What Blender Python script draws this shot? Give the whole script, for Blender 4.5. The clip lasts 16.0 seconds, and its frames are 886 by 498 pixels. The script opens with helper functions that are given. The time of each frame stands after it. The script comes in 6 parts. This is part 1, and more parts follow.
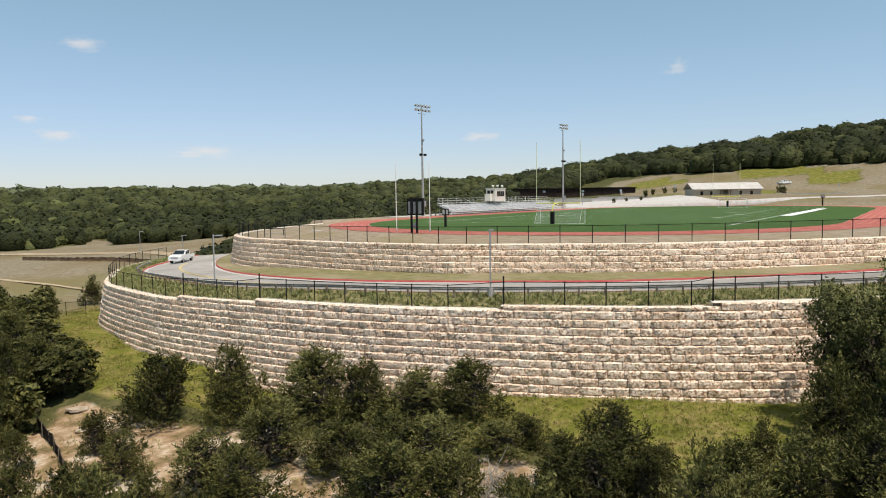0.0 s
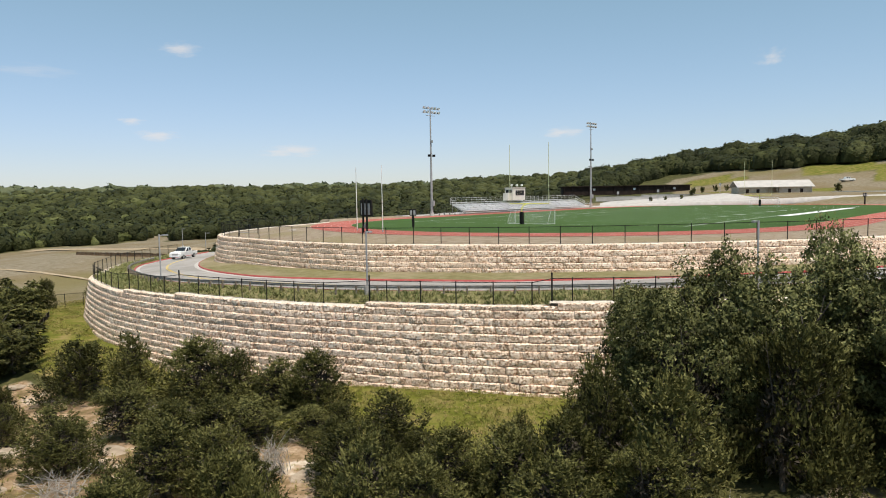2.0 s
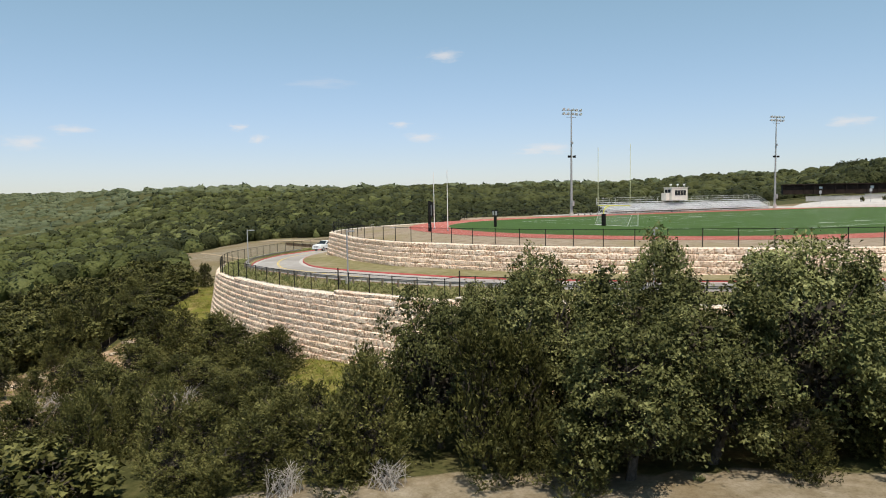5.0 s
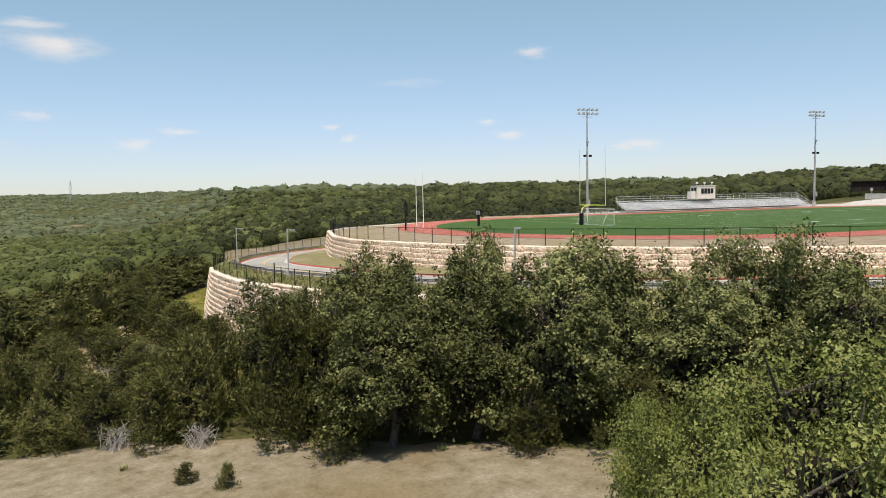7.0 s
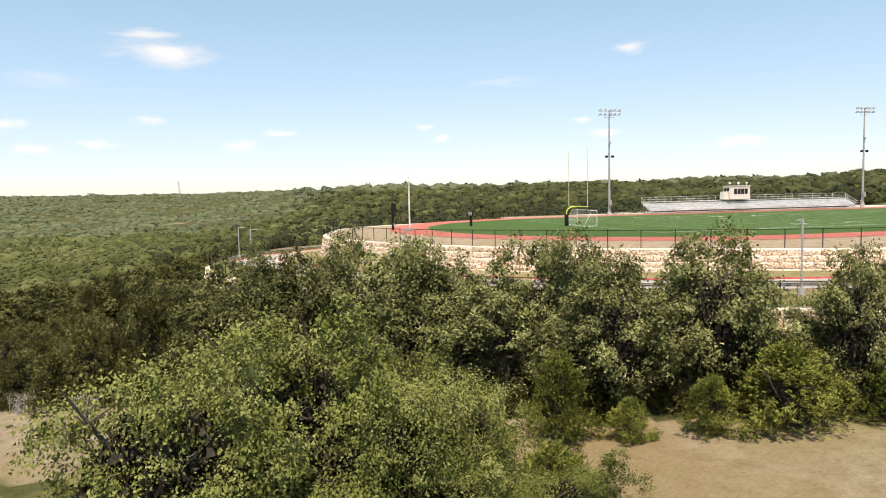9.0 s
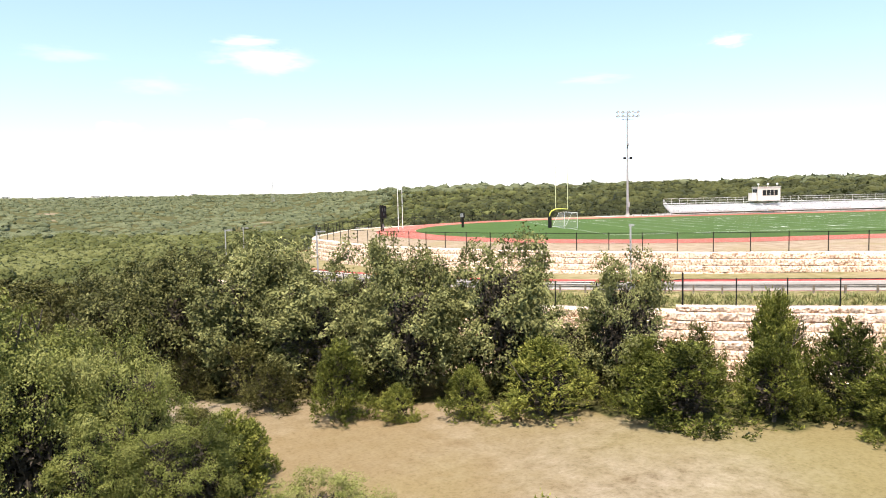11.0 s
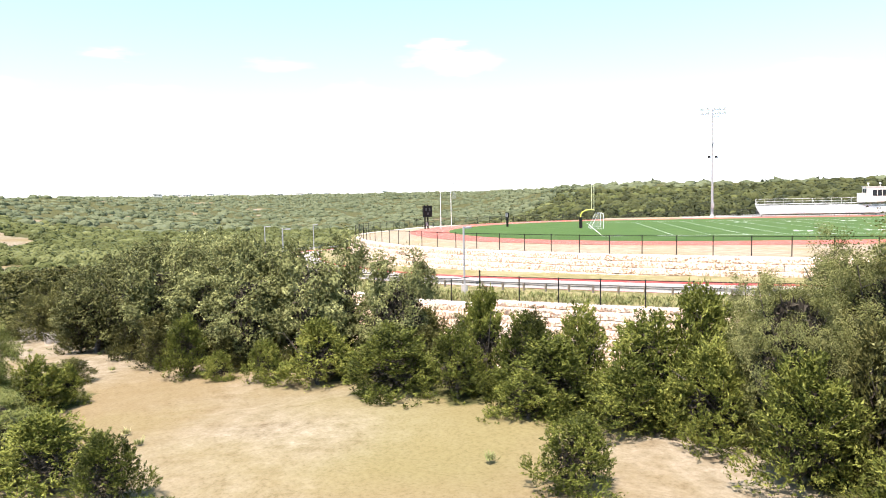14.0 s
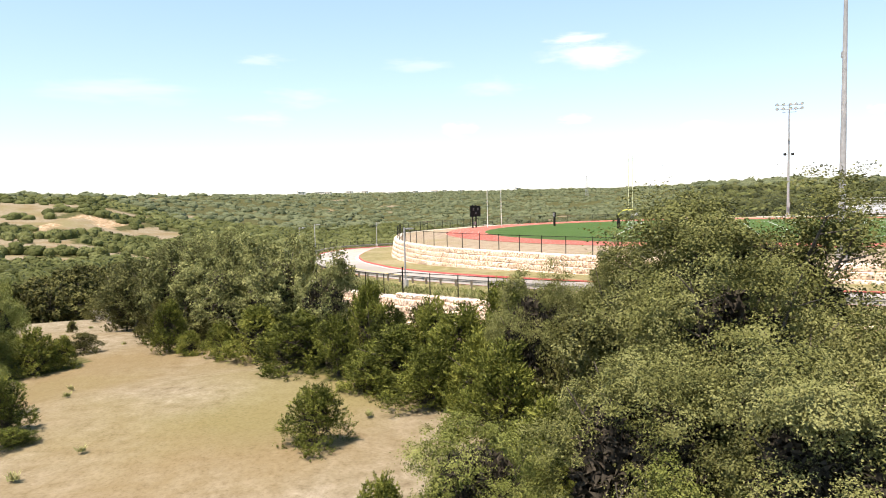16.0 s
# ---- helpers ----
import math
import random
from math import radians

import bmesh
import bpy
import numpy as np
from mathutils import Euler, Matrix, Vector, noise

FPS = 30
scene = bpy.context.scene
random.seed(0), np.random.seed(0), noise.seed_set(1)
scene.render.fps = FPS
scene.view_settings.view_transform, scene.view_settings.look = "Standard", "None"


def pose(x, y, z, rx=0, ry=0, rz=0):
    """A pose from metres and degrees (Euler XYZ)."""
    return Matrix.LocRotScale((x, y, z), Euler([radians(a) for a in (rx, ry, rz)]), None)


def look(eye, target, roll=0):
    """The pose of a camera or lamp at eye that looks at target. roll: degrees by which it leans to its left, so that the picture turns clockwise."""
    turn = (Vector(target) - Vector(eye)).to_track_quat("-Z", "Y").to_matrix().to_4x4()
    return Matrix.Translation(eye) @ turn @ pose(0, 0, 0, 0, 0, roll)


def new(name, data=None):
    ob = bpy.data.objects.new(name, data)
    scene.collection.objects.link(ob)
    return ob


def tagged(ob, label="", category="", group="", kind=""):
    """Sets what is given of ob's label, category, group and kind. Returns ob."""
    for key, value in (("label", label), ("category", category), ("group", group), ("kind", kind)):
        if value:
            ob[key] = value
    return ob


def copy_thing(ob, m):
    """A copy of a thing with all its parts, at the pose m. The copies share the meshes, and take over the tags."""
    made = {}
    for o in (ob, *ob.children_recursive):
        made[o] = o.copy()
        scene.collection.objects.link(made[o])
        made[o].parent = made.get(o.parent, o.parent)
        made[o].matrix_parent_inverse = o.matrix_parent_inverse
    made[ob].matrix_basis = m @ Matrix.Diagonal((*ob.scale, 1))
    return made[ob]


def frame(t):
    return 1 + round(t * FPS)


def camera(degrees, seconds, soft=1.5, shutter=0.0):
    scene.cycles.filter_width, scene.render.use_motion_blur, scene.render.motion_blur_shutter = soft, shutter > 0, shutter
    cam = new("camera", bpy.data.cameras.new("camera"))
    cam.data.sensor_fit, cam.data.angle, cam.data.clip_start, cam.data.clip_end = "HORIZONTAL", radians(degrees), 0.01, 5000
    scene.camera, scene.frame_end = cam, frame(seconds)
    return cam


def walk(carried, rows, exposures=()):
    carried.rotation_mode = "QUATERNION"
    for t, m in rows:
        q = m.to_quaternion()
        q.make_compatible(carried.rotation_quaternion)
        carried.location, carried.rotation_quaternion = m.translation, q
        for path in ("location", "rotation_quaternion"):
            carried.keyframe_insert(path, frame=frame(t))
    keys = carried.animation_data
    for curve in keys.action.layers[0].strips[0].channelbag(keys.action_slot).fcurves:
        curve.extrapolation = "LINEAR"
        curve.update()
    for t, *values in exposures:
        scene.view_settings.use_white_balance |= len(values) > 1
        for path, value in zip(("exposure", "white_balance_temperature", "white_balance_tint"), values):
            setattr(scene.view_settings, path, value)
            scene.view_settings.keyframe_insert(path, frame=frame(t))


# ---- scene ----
cam = camera(64.3, 16.0, soft=1.0)
METRES, EYE, TILT, LEAN, TURN = 141.0, 4.42, -4.3, 0.85, 0.0
ROWS = [
    (0.0, 0.0, 0.0, 0.0, 0.0, 0.0, -0.0),
    (0.5, 0.0281, -0.0063, 0.0005, 1.44, -0.05, -0.1),
    (1.0, 0.0586, -0.0121, 0.0009, 3.01, -0.12, -0.16),
    (1.5, 0.0895, -0.0171, 0.0016, 4.59, -0.2, -0.22),
    (2.0, 0.1203, -0.021, 0.0027, 6.78, -0.27, -0.39),
    (2.5, 0.1513, -0.0235, 0.0035, 12.23, -0.31, -0.86),
    (3.0, 0.1831, -0.0247, 0.004, 15.53, -0.38, -1.1),
    (3.5, 0.2148, -0.025, 0.0048, 18.03, -0.5, -1.3),
    (6.0, 0.3718, -0.0064, 0.0101, 31.77, -1.16, -1.93),
    (6.5, 0.4018, 0.0006, 0.0113, 32.89, -1.27, -1.95),
    (7.0, 0.4315, 0.0091, 0.0126, 34.52, -1.34, -1.98),
    (7.5, 0.4612, 0.0189, 0.014, 36.61, -1.45, -2.07),
    (8.0, 0.4905, 0.0299, 0.0153, 38.69, -1.53, -2.19),
    (8.5, 0.5196, 0.042, 0.0169, 40.24, -1.61, -2.21),
    (9.0, 0.5479, 0.0552, 0.0184, 42.25, -1.72, -2.31),
    (9.5, 0.5757, 0.0693, 0.02, 44.26, -1.79, -2.39),
    (12.0, 0.7074, 0.1533, 0.0292, 53.8, -2.29, -2.69),
    (12.5, 0.7322, 0.1728, 0.0311, 56.41, -2.44, -2.79),
    (13.0, 0.756, 0.1934, 0.0331, 59.34, -2.65, -2.92),
    (13.5, 0.7787, 0.215, 0.0348, 62.13, -2.83, -3.02),
    (14.0, 0.8008, 0.2368, 0.0371, 64.87, -3.04, -3.09),
    (14.5, 0.8223, 0.2591, 0.0395, 67.57, -3.24, -3.13),
    (15.0, 0.8428, 0.2822, 0.042, 70.24, -3.46, -3.15),
    (15.5, 0.8621, 0.3064, 0.0444, 72.97, -3.67, -3.15),
    (16.0, 0.8808, 0.3311, 0.0474, 76.01, -3.91, -3.12),
]
walk(cam, [(t, pose(0, 0, EYE, TILT, LEAN, TURN) @ pose(METRES * x, METRES * y, METRES * z, 90 + pitch, roll, yaw)) for t, x, y, z, yaw, pitch, roll in ROWS],
     [(0.0, -0.04, 6850, 12), (3.5, -0.04, 6800, 12), (6.0, 0.0, 6850, 12), (7.5, 0.14, 7100, 13), (8.5, 0.36, 7450, 15), (9.5, 0.58, 7450, 17), (12.0, 1.15, 6750, 20), (13.5, 1.34, 6650, 20), (15.0, 1.03, 6950, 18), (16.0, 0.84, 7250, 18)])

# ---- light ----
SUN_AZ, SUN_EL = (0.62, -0.785), 67.0      # where the sun stands: high over the near side, to the right
world = bpy.data.worlds.new("sky")
scene.world = world
world.use_nodes = True
wn, wl = world.node_tree.nodes, world.node_tree.links
sky = wn.new("ShaderNodeTexSky")
sky.sky_type, sky.sun_disc = "NISHITA", False
sky.sun_elevation, sky.sun_rotation = radians(SUN_EL), math.atan2(SUN_AZ[0], SUN_AZ[1])
sky.air_density, sky.dust_density, sky.ozone_density = 1.0, 0.25, 2.5
back = wn["Background"]
back.inputs["Strength"].default_value = 1.0
hs = wn.new("ShaderNodeHueSaturation")
hs.inputs["Saturation"].default_value, hs.inputs["Value"].default_value = 0.9, 1.0
wl.new(sky.outputs["Color"], hs.inputs["Color"])
split, join = wn.new("ShaderNodeSeparateColor"), wn.new("ShaderNodeCombineColor")
wl.new(hs.outputs["Color"], split.inputs["Color"])
for band, power, gain in (("Red", 0.79, 0.147), ("Green", 0.64, 0.2175), ("Blue", 0.98, 0.137)):     # humid day: paler, bluer horizon
    pw, gn = wn.new("ShaderNodeMath"), wn.new("ShaderNodeMath")
    pw.operation, gn.operation = "POWER", "MULTIPLY"
    pw.inputs[1].default_value, gn.inputs[1].default_value = power, gain
    wl.new(split.outputs[band], pw.inputs[0]), wl.new(pw.outputs[0], gn.inputs[0]), wl.new(gn.outputs[0], join.inputs[band])
wl.new(join.outputs["Color"], back.inputs["Color"])
sun = new("sun", bpy.data.lights.new("sun", "SUN"))
sun.data.energy, sun.data.angle, sun.data.color = 5.0, radians(0.6), (1.0, 0.95, 0.87)
_h = math.cos(radians(SUN_EL))
sun.matrix_world = look((SUN_AZ[0] * _h * 50, SUN_AZ[1] * _h * 50, 80 + math.sin(radians(SUN_EL)) * 50), (0, 0, 80))

# ---- materials ----


def material(name, rough=0.8, metal=0.0):
    m = bpy.data.materials.new(name)
    m.use_nodes = True
    b = m.node_tree.nodes["Principled BSDF"]
    b.inputs["Roughness"].default_value, b.inputs["Metallic"].default_value = rough, metal
    b.inputs["Specular IOR Level"].default_value = 0.08 if rough > 0.66 else 0.4
    return m, m.node_tree.nodes, m.node_tree.links, b


def ramp(nodes, stops):
    r = nodes.new("ShaderNodeValToRGB")
    while len(r.color_ramp.elements) < len(stops):
        r.color_ramp.elements.new(0.5)
    for e, (p, c) in zip(r.color_ramp.elements, stops):
        e.position, e.color = p, (*c, 1)
    return r


def noisy(name, stops, scale=1.0, detail=6.0, rough=0.85, bump=0.0, bump_scale=20.0, metal=0.0, coord="Object", second=None, per_object=0.0, per_island=0.0):
    """A surface whose colour drifts along a ramp by noise, with a second, larger drift, and a fine bump."""
    m, n, l, b = material(name, rough, metal)
    tc = n.new("ShaderNodeTexCoord")
    if coord == "World":
        g = n.new("ShaderNodeNewGeometry")
        src = g.outputs["Position"]
    else:
        src = tc.outputs[coord]
    t1 = n.new("ShaderNodeTexNoise")
    t1.inputs["Scale"].default_value, t1.inputs["Detail"].default_value = scale, detail
    l.new(src, t1.inputs["Vector"])
    fac = t1.outputs["Fac"]
    if per_object or per_island:
        out = n.new("ShaderNodeObjectInfo").outputs["Random"] if per_object else n.new("ShaderNodeNewGeometry").outputs["Random Per Island"]
        mr = n.new("ShaderNodeMath")
        mr.operation = "MULTIPLY_ADD"
        mr.inputs[1].default_value = per_object or per_island
        mr.inputs[2].default_value = -0.5 * (per_object or per_island)
        l.new(out, mr.inputs[0])
        ad = n.new("ShaderNodeMath")
        l.new(fac, ad.inputs[0]), l.new(mr.outputs[0], ad.inputs[1])
        fac = ad.outputs[0]
    r = ramp(n, stops)
    l.new(fac, r.inputs["Fac"])
    col = r.outputs["Color"]
    if second:
        sc, c2, lo, hi = second
        t2 = n.new("ShaderNodeTexNoise")
        t2.inputs["Scale"].default_value, t2.inputs["Detail"].default_value = sc, 3.0
        l.new(src, t2.inputs["Vector"])
        mp = n.new("ShaderNodeMapRange")
        mp.inputs["From Min"].default_value, mp.inputs["From Max"].default_value = lo, hi
        l.new(t2.outputs["Fac"], mp.inputs["Value"])
        mx = n.new("ShaderNodeMix")
        mx.data_type = "RGBA"
        l.new(mp.outputs["Result"], mx.inputs["Factor"])
        l.new(col, mx.inputs["A"])
        mx.inputs["B"].default_value = (*c2, 1)
        col = mx.outputs["Result"]
    l.new(col, b.inputs["Base Color"])
    if bump:
        t3 = n.new("ShaderNodeTexNoise")
        t3.inputs["Scale"].default_value, t3.inputs["Detail"].default_value = bump_scale, 5.0
        l.new(src, t3.inputs["Vector"])
        bp = n.new("ShaderNodeBump")
        bp.inputs["Strength"].default_value, bp.inputs["Distance"].default_value = bump, 0.1
        l.new(t3.outputs["Fac"], bp.inputs["Height"])
        l.new(bp.outputs["Normal"], b.inputs["Normal"])
    return m


STONE = noisy("limestone", [(0.35, (0.28, 0.17, 0.11)), (0.44, (0.6, 0.425, 0.3)), (0.5, (0.84, 0.65, 0.495)), (0.62, (0.95, 0.8, 0.66))], 6.0, 12, 0.9, 0.9, 7.0, coord="World", second=(0.5, (0.7, 0.52, 0.385), 0.5, 0.8), per_object=0.07)
STONE_FAR = noisy("limestone_joined", [(0.35, (0.28, 0.17, 0.11)), (0.44, (0.6, 0.425, 0.3)), (0.5, (0.84, 0.65, 0.495)), (0.62, (0.95, 0.8, 0.66))], 6.0, 12, 0.9, 0.9, 7.0, coord="World", second=(0.5, (0.7, 0.52, 0.385), 0.5, 0.8), per_island=0.07)
EARTH = noisy("packed_fill", [(0.3, (0.2, 0.14, 0.09)), (0.7, (0.34, 0.26, 0.18))], 1.0, coord="World")
ASPHALT = noisy("asphalt", [(0.3, (0.31, 0.286, 0.262)), (0.7, (0.4, 0.374, 0.346))], 0.6, 8, 0.9, 0.2, 40, coord="World", second=(0.08, (0.27, 0.25, 0.228), 0.45, 0.65))
COPING = noisy("pale_cap_stone", [(0.3, (0.56, 0.48, 0.385)), (0.7, (0.76, 0.68, 0.58))], 2.5, 8, 0.9, 0.4, 9, coord="World")
CONCRETE = noisy("concrete", [(0.3, (0.4, 0.375, 0.345)), (0.7, (0.52, 0.49, 0.46))], 0.8, 6, 0.85, 0.1, 30, coord="World")
RED_PAINT = noisy("red_curb_paint", [(0.3, (0.33, 0.06, 0.055)), (0.7, (0.44, 0.11, 0.1))], 1.5, 6, 0.7, coord="World")
YELLOW_PAINT = noisy("yellow_road_paint", [(0.3, (0.6, 0.42, 0.08)), (0.7, (0.7, 0.52, 0.14))], 3.0, 6, 0.7, coord="World")
WHITE_PAINT = noisy("white_line_paint", [(0.3, (0.68, 0.68, 0.66)), (0.7, (0.8, 0.8, 0.78))], 3.0, 6, 0.7, coord="World")
TRACK = noisy("red_track_rubber", [(0.3, (0.36, 0.102, 0.078)), (0.7, (0.44, 0.142, 0.112))], 0.4, 8, 0.9, coord="World")
TURF = noisy("green_turf", [(0.3, (0.042, 0.084, 0.016)), (0.7, (0.062, 0.11, 0.026))], 0.25, 8, 0.75, 0.2, 30, coord="World")
TURF.node_tree.nodes["Principled BSDF"].inputs["Specular IOR Level"].default_value = 0.1
LAWN_DRY = noisy("dry_lawn", [(0.25, (0.225, 0.168, 0.115)), (0.5, (0.315, 0.248, 0.178)), (0.75, (0.385, 0.318, 0.244))], 0.9, 10, 0.95, 0.4, 12, coord="World", second=(0.09, (0.27, 0.22, 0.125), 0.48, 0.68))
LAWN_GREEN = noisy("mown_green_lawn", [(0.25, (0.14, 0.125, 0.052)), (0.5, (0.2, 0.176, 0.085)), (0.75, (0.27, 0.235, 0.135))], 1.1, 10, 0.95, 0.4, 12, coord="World", second=(0.12, (0.29, 0.24, 0.155), 0.5, 0.7))
VERGE = noisy("verge_grass", [(0.25, (0.12, 0.12, 0.045)), (0.45, (0.2, 0.185, 0.075)), (0.6, (0.3, 0.25, 0.13)), (0.75, (0.42, 0.35, 0.22))], 2.6, 10, 0.95, 0.6, 10, coord="World")
METAL = noisy("galvanised_steel", [(0.3, (0.28, 0.28, 0.28)), (0.7, (0.38, 0.38, 0.38))], 3.0, 4, 0.6, metal=0.05)
ALU = noisy("brushed_aluminium", [(0.3, (0.6, 0.6, 0.6)), (0.7, (0.82, 0.82, 0.81))], 2.0, 4, 0.7)
BLACK = noisy("black_coated_steel", [(0.3, (0.01, 0.01, 0.01)), (0.7, (0.022, 0.021, 0.02))], 3.0, 4, 0.7)
WHITE_METAL = noisy("white_coated_steel", [(0.3, (0.72, 0.72, 0.7)), (0.7, (0.82, 0.82, 0.8))], 2.0, 4, 0.5)
GOAL_YELLOW = noisy("yellow_coated_steel", [(0.3, (0.62, 0.6, 0.08)), (0.7, (0.75, 0.72, 0.14))], 2.0, 4, 0.5)

GOAL_PALE = noisy("pale_goal_paint", [(0.3, (0.6, 0.6, 0.36)), (0.7, (0.7, 0.7, 0.48))], 2.0, 4, 0.5)
LANE = noisy("worn_lane_paint", [(0.3, (0.55, 0.32, 0.28)), (0.7, (0.66, 0.48, 0.44))], 1.0, 6, 0.8, coord="World")

# ---- helpers of this place ----


def part(name, bm, mat, parent=None, label="", smooth=False):
    """One bmesh as one mesh object, under a thing or a part."""
    me = bpy.data.meshes.new(name)
    bm.to_mesh(me)
    bm.free()
    return mesh_part(name, me, mat, parent, label, smooth)


def mesh_part(name, me, mat, parent=None, label="", smooth=False):
    for m in mat if isinstance(mat, (list, tuple)) else [mat]:
        me.materials.append(m)
    if smooth:
        me.shade_smooth()
    ob = new(name, me)
    if parent:
        ob.parent = parent
    if label:
        ob["label"] = label
    return ob


def pydata(name, verts, faces):
    me = bpy.data.meshes.new(name)
    me.from_pydata([tuple(map(float, v)) for v in verts], [], faces)
    me.update()
    return me


def thing(name, at=(0, 0, 0), turn=0.0, label="", category="", group="", kind=""):
    """An Empty at the base of a thing, which carries its parts."""
    e = new(name)
    e.matrix_world = pose(at[0], at[1], at[2], 0, 0, turn)
    return tagged(e, label, category, group, kind)


def box(bm, x0, x1, y0, y1, z0, z1, bevel=0.0):
    r = bmesh.ops.create_cube(bm, size=1.0, matrix=Matrix.Translation(((x0 + x1) / 2, (y0 + y1) / 2, (z0 + z1) / 2)) @ Matrix.Diagonal((x1 - x0, y1 - y0, z1 - z0, 1)))
    if bevel:
        es = list({e for v in r["verts"] for e in v.link_edges})
        bmesh.ops.bevel(bm, geom=es, offset=bevel, segments=2, affect="EDGES")
    return bm


def tube(bm, a, b, r0, r1=None, seg=10, cap=True):
    """A tapering round bar from a to b."""
    a, b = Vector(a), Vector(b)
    d = b - a
    m = Matrix.Translation((a + b) / 2) @ d.to_track_quat("Z", "Y").to_matrix().to_4x4()
    bmesh.ops.create_cone(bm, cap_ends=cap, segments=seg, radius1=r0, radius2=r0 if r1 is None else r1, depth=d.length, matrix=m)
    return bm


def smoothstep(a, b, v):
    k = min(max((v - a) / (b - a), 0.0), 1.0)
    return k * k * (3 - 2 * k)


class Path:
    """A smooth curve through plan points, measured along its length."""

    def __init__(self, pts, step=0.25):
        p = [np.array(q, float) for q in pts]
        p = [2 * p[0] - p[1]] + p + [2 * p[-1] - p[-2]]
        out = []
        for i in range(1, len(p) - 2):
            for k in np.linspace(0, 1, 24, endpoint=False):
                a, b, c, d = p[i - 1:i + 3]
                out.append(0.5 * (2 * b + (c - a) * k + (2 * a - 5 * b + 4 * c - d) * k * k + (3 * b - a - 3 * c + d) * k ** 3))
        out.append(p[-2])
        out = np.array(out)
        s = np.concatenate([[0], np.cumsum(np.linalg.norm(np.diff(out, axis=0), axis=1))])
        self.length = s[-1]
        self.s = np.arange(0, self.length, step)
        self.x, self.y = np.interp(self.s, s, out[:, 0]), np.interp(self.s, s, out[:, 1])

    def at(self, s):
        return np.array([np.interp(s, self.s, self.x), np.interp(s, self.s, self.y)])

    def way(self, s):
        d = self.at(s + 0.3) - self.at(s - 0.3)
        return d / np.linalg.norm(d)

    def nearest(self, x, y):
        return self.s[np.argmin((self.x - x) ** 2 + (self.y - y) ** 2)]


# ---- plan ----
OUTER = Path([(-48, 122), (-48.5, 112), (-47, 101), (-43.3, 90.5), (-39.9, 82.8), (-34.9, 76.2), (-28.8, 69.6), (-24, 65.4), (-15.8, 59.6), (-8.2, 55.7), (-3, 53.7), (4.1, 51.6), (9, 50.2), (13.8, 49.1),
              (18.4, 48.4), (25, 47.9), (33.6, 48.2), (42, 49.2), (50.5, 50.9), (59.6, 53.4), (67.6, 56.8), (73.6, 60.5), (78.4, 63.8), (83, 67.3), (94, 77), (104, 89)])
INNER = Path([(-24, 140), (-28.5, 125), (-30.5, 112), (-29.8, 101), (-25.5, 91.5), (-18.3, 84.3), (-9.7, 76.1), (-0.4, 70.1), (5.5, 68.6), (11, 67.2), (16.4, 66.1), (21.6, 65.3), (26.8, 65),
              (32.6, 65), (40, 65.8), (47.3, 68.2), (53.5, 71.1), (59.8, 74.3), (65.4, 77.8), (70.5, 81.2), (75, 84.5), (84, 93), (95, 106)])
CURB = Path([(-37, 124), (-35, 109), (-31.5, 97), (-27.5, 88), (-23, 81), (-17, 74), (-9.6, 67.4), (-0.1, 63.9), (6.9, 62.1), (14.9, 60.5), (25.4, 59.9), (35.3, 60.6), (43.2, 61.8), (52.3, 64.8), (62.3, 70.1), (70.3, 75.2), (76.3, 79.5), (88.3, 90.6), (99.3, 103.7)])
KERB = Path([(-44, 126), (-44.5, 112), (-43, 101), (-38.5, 91), (-32.6, 81.9), (-26.3, 73.8), (-19.5, 66.8), (-10.6, 60.8), (-0.6, 56.4), (8.0, 54.5), (15.6, 53.5), (25, 52.8), (34.8, 53.1), (44.5, 54.7), (55.5, 58.2), (66, 63.6), (74.7, 68.9), (81.2, 73.6), (92.3, 83.8), (103.4, 96.9)])
U, N = np.array([0.561, 0.828]), np.array([0.828, -0.561])      # along the field, and to its right
C1 = np.array([24.34, 116.4])                                      # middle of the track's near bend
STRAIGHT, R_IN, R_OUT, FIELD_Z = 84.39, 36.5, 42.9, 0.05


def field(a, l, z=0.0):
    """A place by metres along the field from the near bend's middle, and to the right of its axis."""
    p = C1 + a * U + l * N
    return (p[0], p[1], FIELD_Z + z)


def road_z(x):
    return float(np.interp(x, [-44, -30, -20, -10, 15, 42, 74, 95], [-5.6, -4.6, -4.1, -3.6, -3.2, -2.5, -1.7, -1.2]))


STEPS = [OUTER.nearest(*q) for q in ((-24.4, 67), (-15.8, 60.2), (4.2, 52.1), (18.4, 48.3), (68, 57.3))]


def smooth_z(s):
    x = OUTER.at(s)[0]
    return float(np.interp(x, [-48, -24, -15.8, 4.2, 18.4, 68, 83, 104], [-5.4, -4.9, -4.66, -4.58, -4.36, -3.36, -3.08, -2.7]))


def outer_top(s):
    return smooth_z(s) + 0.3 * sum(s > q for q in STEPS)


def inner_top(s):
    x = INNER.at(s)[0]
    return float(np.interp(x, [-30, -18, -5, 10, 21, 37, 60, 80], [-0.6, -0.5, -0.36, -0.28, -0.2, 0.0, 0.06, 0.2]))


